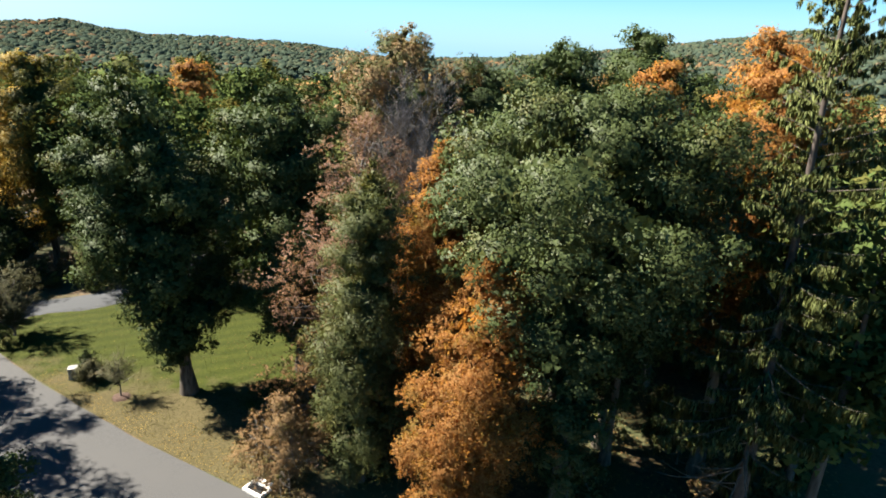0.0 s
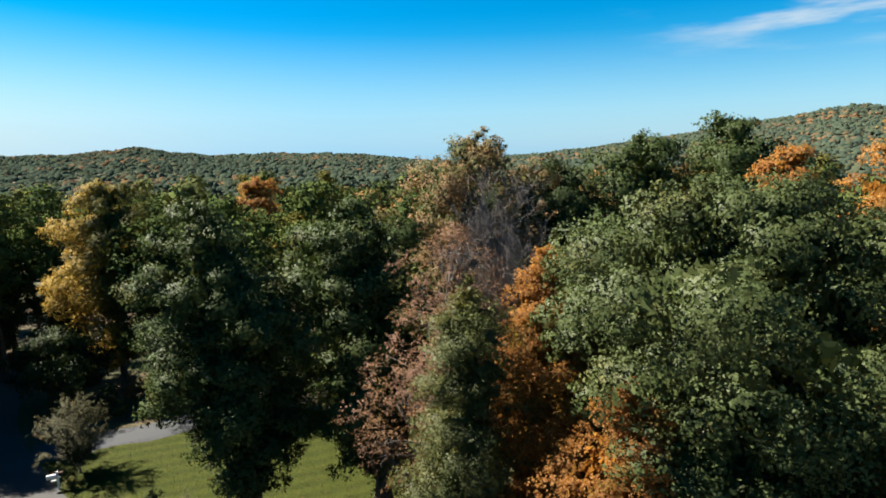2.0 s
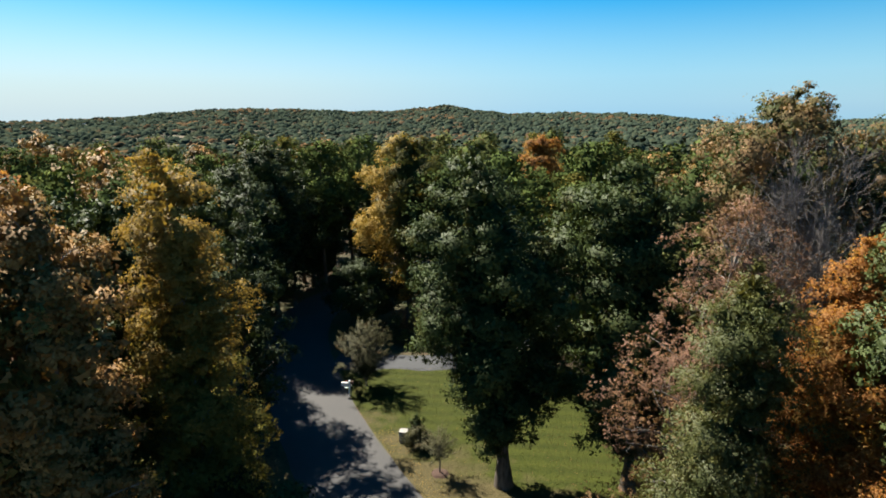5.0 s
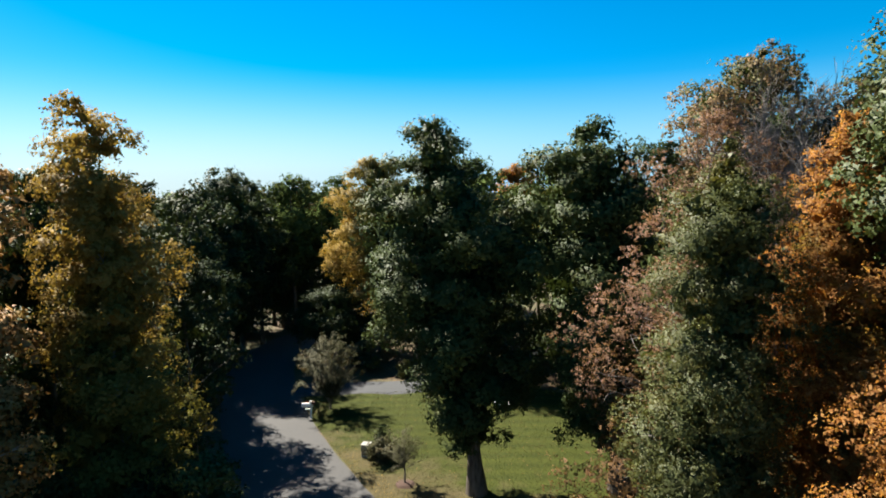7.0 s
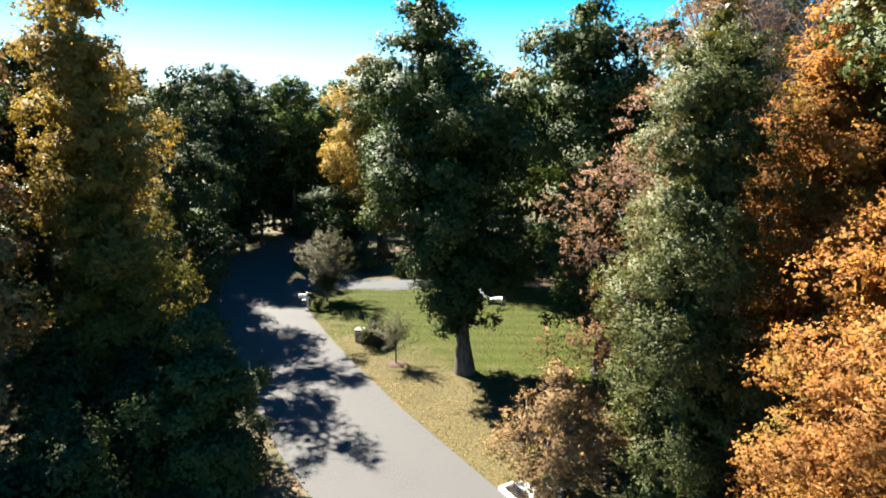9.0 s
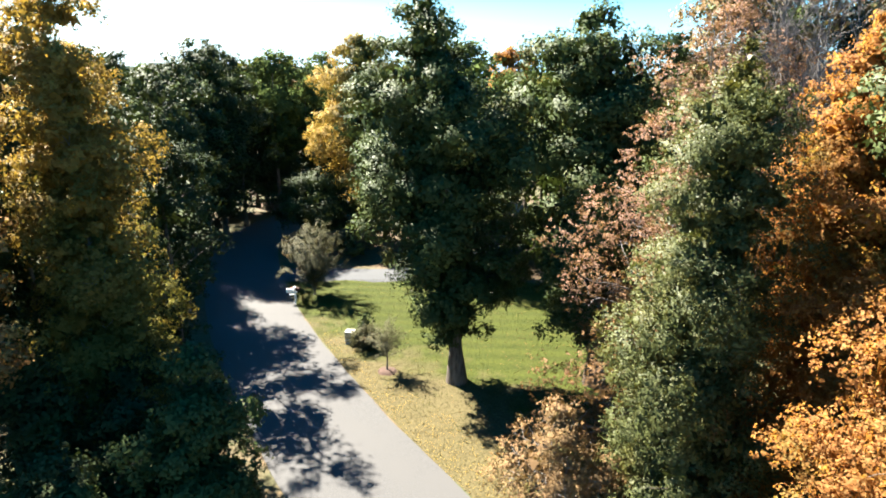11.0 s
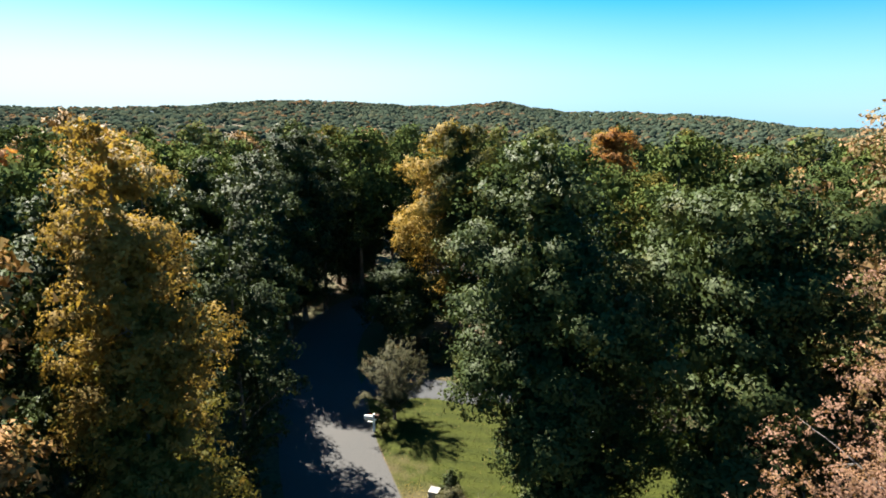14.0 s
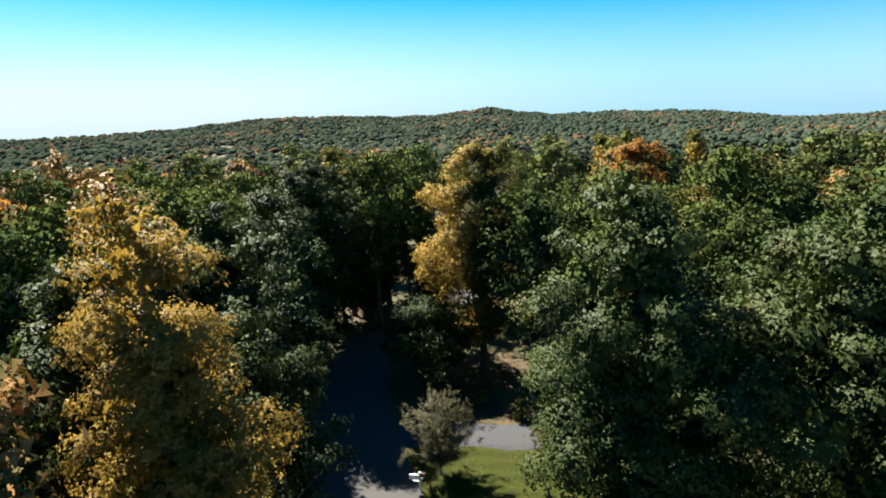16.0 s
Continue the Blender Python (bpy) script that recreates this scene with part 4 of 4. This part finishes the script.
# ---- spruce, bare tree ----
def spruce(x, y, height, seed):
    rng = np.random.default_rng(seed)
    ob = thing("spruce_tree", x, y, 0, "tall Norway spruce with drooping needle curtains and a bare lower trunk", "tree")
    z = np.linspace(0, height, 24)
    lean = 0.25 * np.sin(z * 0.2)
    child("trunk", mesh_np("trunk", *tube(np.stack([lean, 0.4 * lean, z], 1), 0.30 * (1 - 0.93 * z / height) + 0.12 * np.exp(-z), 10), M_DARK_BARK, True), ob)
    pos, nrm, length = [], [], []
    for zz in np.arange(2.2, height - 0.3, 0.40):
        f = zz / height
        reach = 4.1 * (1 - f) ** 0.62 * rng.uniform(0.75, 1.1) + 0.25
        bare = zz < 9.0
        for k in range(3 if not bare else 2):
            a = rng.uniform(0, 2 * np.pi)
            L = reach * rng.uniform(0.65, 1.1) * (0.8 if bare else 1.0)
            s = np.linspace(0, 1, 8)
            out = np.array([math.cos(a), math.sin(a), 0])
            rise = np.clip((f - 0.35) / 0.4, 0, 1)
            sag = (1 - rise) * (-0.62 * s + 0.42 * s ** 2.4) * L * rng.uniform(0.6, 1.0) + rise * (0.62 * s - 0.12 * s ** 2) * L * rng.uniform(0.7, 1.1)
            c = out * (s * L)[:, None] + np.array([0, 0, zz]) + np.stack([np.zeros(8), np.zeros(8), sag], 1)
            child("limb", mesh_np("limb", *tube(c, np.linspace(0.035 * (1 - f) + 0.012, 0.006, 8), 5), M_BARK, True), ob)
            if bare and (math.cos(a) < 0.1 or rng.uniform() < 0.35):
                continue
            side = np.array([-out[1], out[0], 0])
            # side shoots, each carrying a row of hanging twigs
            for _ in range(int((9.0 if f < 0.62 else 5.0) * L) + 4):
                q = rng.uniform(0.08, 1.0)
                b0 = np.array([np.interp(q, s, c[:, i]) for i in range(3)])
                way = unit(side * rng.choice((-1.0, 1.0)) + out * rng.uniform(0.3, 1.2) + np.array([0, 0, -0.25]))
                reach2 = rng.uniform(0.25, 0.75) * (0.5 + 0.7 * (1 - f)) * (1.25 - 0.6 * q)
                n = int(54 * reach2) + 9
                u = rng.uniform(0, 1, n)
                hang = rng.uniform(0.08, 0.5, n) * (0.35 + 0.75 * (1 - f)) * (0.5 + 0.6 * np.sin(np.pi * u))
                p = b0 + way * (u * reach2)[:, None] + rng.normal(0, 0.025, (n, 3))
                p[:, 2] -= 0.12 * u * reach2
                pos.append(p)
                nrm.append(np.tile(unit(out * 0.7 + np.array([0, 0, 0.55]) + 0.35 * way), (n, 1)))
                length.append(hang + 0.06)
    pos, nrm, length = np.concatenate(pos), np.concatenate(nrm), np.concatenate(length)
    n = len(pos)
    down = unit(np.array([0, 0, -1.0]) + rng.normal(size=(n, 3)) * 0.14)
    across = unit(np.cross(down, rng.normal(size=(n, 3))))
    L = length[:, None]
    v = np.stack([pos + down * L, pos + across * 0.022 + down * L * 0.3, pos - down * 0.04, pos - across * 0.022 + down * L * 0.4], 1).reshape(-1, 3)
    soft = np.repeat(unit(nrm + rng.normal(size=(n, 3)) * 0.3), 4, 0)
    tagged(child("needles", mesh_np("needles", v, np.arange(4 * n).reshape(-1, 4), M_NEEDLE, True, soft), ob), kind="stuff")
    return ob


spruce(14.5, 19.0, 29.5, 200)


def bare_tree(x, y, height, radius, low, seed):
    """A leafless crown: limbs that fork again and again into grey twigs."""
    rng = np.random.default_rng(seed)
    ob = thing("bare_tree", x, y, 0, "leafless tree with a haze of grey twigs", "tree")
    z = np.linspace(0, height * 0.8, 10)
    child("trunk", mesh_np("trunk", *tube(np.stack([0.1 * np.sin(z * 0.5), 0.1 * np.cos(z * 0.4), z], 1), 0.22 * (1 - 0.8 * z / z[-1]), 9), M_TWIG, True), ob)
    twigs = []

    def grow(p, d, length, r, depth, bag):
        steps = 4
        pts = [p]
        for _ in range(steps):
            d = unit(d + rng.normal(0, 0.13, 3) + np.array([0, 0, 0.05]))
            pts.append(pts[-1] + d * length / steps)
        bag.append(tube(np.array(pts), np.linspace(max(r, 0.008), max(r * 0.6, 0.006), steps + 1), 5 if depth < 2 else 3))
        if depth < 4:
            for _ in range(rng.integers(4, 6) if depth < 3 else 4):
                at = pts[rng.integers(2, steps + 1)]
                grow(at, unit(d + rng.normal(0, 0.42, 3) + np.array([0, 0, 0.15])), length * rng.uniform(0.55, 0.8), r * 0.5, depth + 1, bag if depth < 1 else twigs)

    for k in range(16):
        zz = low + (height * 0.8 - low) * k / 16
        a = k * 2.4
        bag = []
        d = unit(np.array([math.cos(a), math.sin(a), 1.9]))
        grow(np.array([0.1 * math.sin(zz * 0.5), 0.1 * math.cos(zz * 0.4), zz]), d, radius * rng.uniform(0.8, 1.1) * (1.1 - 0.4 * k / 17), 0.04, 0, bag)
        child("limb", mesh_np("limb", *join(bag), M_TWIG, True), ob)
    tagged(child("twig_haze", mesh_np("twig_haze", *join(twigs), M_TWIG), ob), kind="stuff")
    return ob


bare_tree(-0.8, 37.6, 20.6, 3.0, 8.0, 210)

# ---- mailbox, pier, drain and other small things ----
def mailbox(x, y, turn):
    ob = thing("mailbox", x, y, 0, "white wooden mailbox post with an arm and a white mailbox", "mailbox", turn=turn)
    part("post", box(bmesh.new(), 0, 0, 0.68, 0.13, 0.13, 1.36, 0.012), M_WHITE, ob)
    part("arm", box(bmesh.new(), -0.25, 0, 0.92, 0.85, 0.10, 0.09, 0.01), M_WHITE, ob)
    part("brace", box(bmesh.new(), -0.20, 0, 0.72, 0.5, 0.07, 0.07, 0.008, 0, 0), M_WHITE, ob)
    bm = bmesh.new()
    prof = [(-0.11, 0.0), (0.11, 0.0)] + [(0.11 * math.cos(a), 0.13 + 0.11 * math.sin(a)) for a in np.linspace(0, math.pi, 9)]
    rings = [[bm.verts.new((px, py, pz + 0.97)) for py, pz in prof] for px in (-0.66, -0.12)]
    n = len(prof)
    for i in range(n):
        bm.faces.new((rings[0][i], rings[0][(i + 1) % n], rings[1][(i + 1) % n], rings[1][i]))
    bm.faces.new(rings[0])
    bm.faces.new(rings[1][::-1])
    body = part("box", bm, M_WHITE, ob)
    part("flag", box(bmesh.new(), -0.3, 0.125, 1.2, 0.03, 0.012, 0.2, 0.003), M_RED_PAINT, body, "red metal flag")
    part("newspaper_box", box(bmesh.new(), 0.20, 0, 1.18, 0.30, 0.22, 0.22, 0.02), M_MULCH, ob, "brown wooden box")
    return ob


mailbox(-31.7, 37.75, 28)


def pier(x, y, turn):
    ob = thing("stone_pier", x, y, 0, "low fieldstone pier with a pale slab cap", "pier", turn=turn)
    rng = np.random.default_rng(5)
    part("core", box(bmesh.new(), 0, 0, 0.45, 0.50, 0.50, 0.9), M_STONE, ob)
    for row in range(5):
        for side in range(4):
            for k in range(2):
                w = 0.30 + rng.uniform(-0.03, 0.03)
                m = pose(0, 0, 0, 0, 0, 90 * side)
                bm = box(bmesh.new(), (k - 0.5) * 0.31 + (0.06 if row % 2 else -0.06), 0.27, 0.09 + row * 0.18, w, 0.10 + rng.uniform(0, 0.03), 0.165, 0.02)
                bmesh.ops.transform(bm, matrix=m, verts=bm.verts)
                part("stone", bm, M_STONE, ob)
    part("cap", box(bmesh.new(), 0, 0, 0.955, 0.74, 0.74, 0.10, 0.02), M_CAP, ob, "pale concrete slab cap")
    return ob


pier(-23.5, 34.15, 20).scale = (0.8, 0.8, 0.92)
tree("shrub", -23.3, 35.4, 1.0, [(0.05, 0.5), (0.5, 0.8), (1.2, 0.6), (1.5, 0.2)], M_OAK_SHADED, M_BARK, "small rounded green shrub by a stone pier", 22, 1600, 0.09, 0.03, 8, 301, "shrub")
tree("shrub", -22.2, 34.0, 1.05, [(0.05, 0.8), (0.5, 1.2), (1.1, 1.0), (1.5, 0.3)], M_VASE, M_GREY_BARK, "grey-brown low shrub by a stone pier", 36, 5200, 0.08, 0.04, 14, 302, "shrub")


def storm_drain(x, y, turn):
    ob = thing("storm_drain", x, y, 0.03, "pale concrete storm drain inlet at the road edge", "drain", turn=turn)
    for n, a in (("rim", (0, 0.34, 0.08, 1.35, 0.16, 0.16)), ("rim", (0, -0.34, 0.08, 1.35, 0.16, 0.16)), ("rim", (0.60, 0, 0.08, 0.16, 0.52, 0.16)), ("rim", (-0.60, 0, 0.08, 0.16, 0.52, 0.16))):
        part(n, box(bmesh.new(), *a, 0.015), M_CONCRETE, ob)
    part("well", box(bmesh.new(), 0, 0, 0.03, 1.04, 0.52, 0.03), M_IRON, ob)
    for k in range(9):
        part("bar", box(bmesh.new(), -0.44 + k * 0.11, 0, 0.10, 0.035, 0.52, 0.05, 0.005), M_IRON, ob)
    part("head_slab", box(bmesh.new(), 0, 0.54, 0.14, 1.0, 0.24, 0.18, 0.02), M_CONCRETE, ob)
    return ob


storm_drain(-7.6, 24.2, -29)


def mulch_ring(x, y, r):
    bm = bmesh.new()
    rng = np.random.default_rng(8)
    c = bm.verts.new((0, 0, 0.16))
    rings = []
    for q, h in ((0.35, 0.15), (0.7, 0.12), (1.0, 0.02)):
        rings.append([bm.verts.new((r * q * math.cos(a) * rng.uniform(0.93, 1.07), r * q * math.sin(a) * rng.uniform(0.93, 1.07), h)) for a in np.linspace(0, 2 * np.pi, 24, endpoint=False)])
    for i in range(24):
        j = (i + 1) % 24
        bm.faces.new((c, rings[0][i], rings[0][j]))
        for a, b in zip(rings, rings[1:]):
            bm.faces.new((a[i], b[i], b[j], a[j]))
    me = bpy.data.meshes.new("mulch_bed")
    bm.to_mesh(me)
    bm.free()
    me.materials.append(M_MULCH)
    ob = new("mulch_bed", me)
    ob.location = (x, y, 0.01)
    return tagged(ob, "reddish brown mulch bed round a sapling", "mulch bed")


mulch_ring(-19.2, 32.2, 0.6)


def scatter(name, poly, count, leaf, material, label, category, seed, up=0.06, edge=0.0, stand=0.3):
    """Small leaves or blades lying about on the ground within an outline."""
    rng = np.random.default_rng(seed)
    xs, ys = [q[0] for q in poly], [q[1] for q in poly]
    x, y = rng.uniform(min(xs), max(xs), count * 4), rng.uniform(min(ys), max(ys), count * 4)
    ok = inside(x, y, poly)
    x, y = x[ok][:count], y[ok][:count]
    n = len(x)
    c = np.stack([x, y, 0.06 + up * rng.uniform(0.3, 1, n) + 0.05 * np.sin(x * 0.5) * np.sin(y * 0.43)], 1)
    nrm = unit(rng.normal(size=(n, 3)) * stand + np.array([0, 0, 1]))
    v, f = leaf_cards(rng, c, nrm, np.full(n, leaf), 0.65, 0.25, 3)
    return tagged(new(name, mesh_np(name, v, f, material)), label, category, kind="stuff")


M_BLADE = leaf_material("grass_blades", ((0.034, 0.044, 0.009), (0.056, 0.066, 0.014), (0.080, 0.088, 0.022)), ((0.085, 0.068, 0.028), (0.12, 0.097, 0.042), (0.17, 0.14, 0.07)), 0.55, 0.3, 0.12, 0.8, 0.03)
scatter("grass", LAWN, 60000, 0.05, M_BLADE, "short mown lawn grass", "grass", 401, 0.03, 0, 1.6)
EDGE_LEAVES = [(-5, 22.6), (-8.4, 24.2), (-15.2, 27.6), (-20.8, 30.7), (-26.2, 34.0), (-25.5, 35.2), (-20.3, 32.0), (-14.5, 30.2), (-8.5, 28), (-5, 27)]
scatter("fallen_leaves", EDGE_LEAVES, 3000, 0.06, M_YELLOW, "fallen yellow leaves on the grass", "fallen leaves", 402, 0.05)
scatter("fallen_leaves", LAWN, 1500, 0.06, M_RUST, "fallen brown leaves on the grass", "fallen leaves", 403, 0.05)
WOOD_FLOOR = [(-6, 23), (0, 19.8), (9, 14.5), (20, 9), (26, 30), (10, 40), (-4, 40)]
scatter("fallen_leaves", WOOD_FLOOR, 6000, 0.15, M_RUST, "brown fallen leaves under the trees", "fallen leaves", 404, 0.04)
tree("ornamental_grass", -30.7, 37.7, 0.35, [(0.05, 0.45), (0.35, 0.5), (0.7, 0.3)], M_OLIVE, M_BARK, "tuft of pale green plants under a mailbox", 14, 900, 0.09, 0.02, 4, 501, "plant", detail=False)


def lounger(x, y, turn):
    ob = thing("garden_lounger", x, y, 0.05, "white slatted garden lounger on the lawn", "lounger", turn=turn)
    for side in (-0.33, 0.33):
        part("rail", box(bmesh.new(), 0, side, 0.36, 1.25, 0.05, 0.07, 0.01), M_WHITE, ob)
        for px in (-0.55, 0.55):
            part("leg", box(bmesh.new(), px, side, 0.17, 0.06, 0.06, 0.34, 0.008), M_WHITE, ob)
    for k in range(9):
        part("slat", box(bmesh.new(), -0.55 + k * 0.137, 0, 0.41, 0.11, 0.7, 0.025, 0.006), M_WHITE, ob)
    back = box(bmesh.new(), 0, 0, 0, 0.85, 0.68, 0.035, 0.01)
    bmesh.ops.transform(back, matrix=pose(-0.88, 0, 0.68, 0, 42, 0), verts=back.verts)
    part("backrest", back, M_WHITE, ob)
    return ob


lounger(-19.6, 46.0, 25)
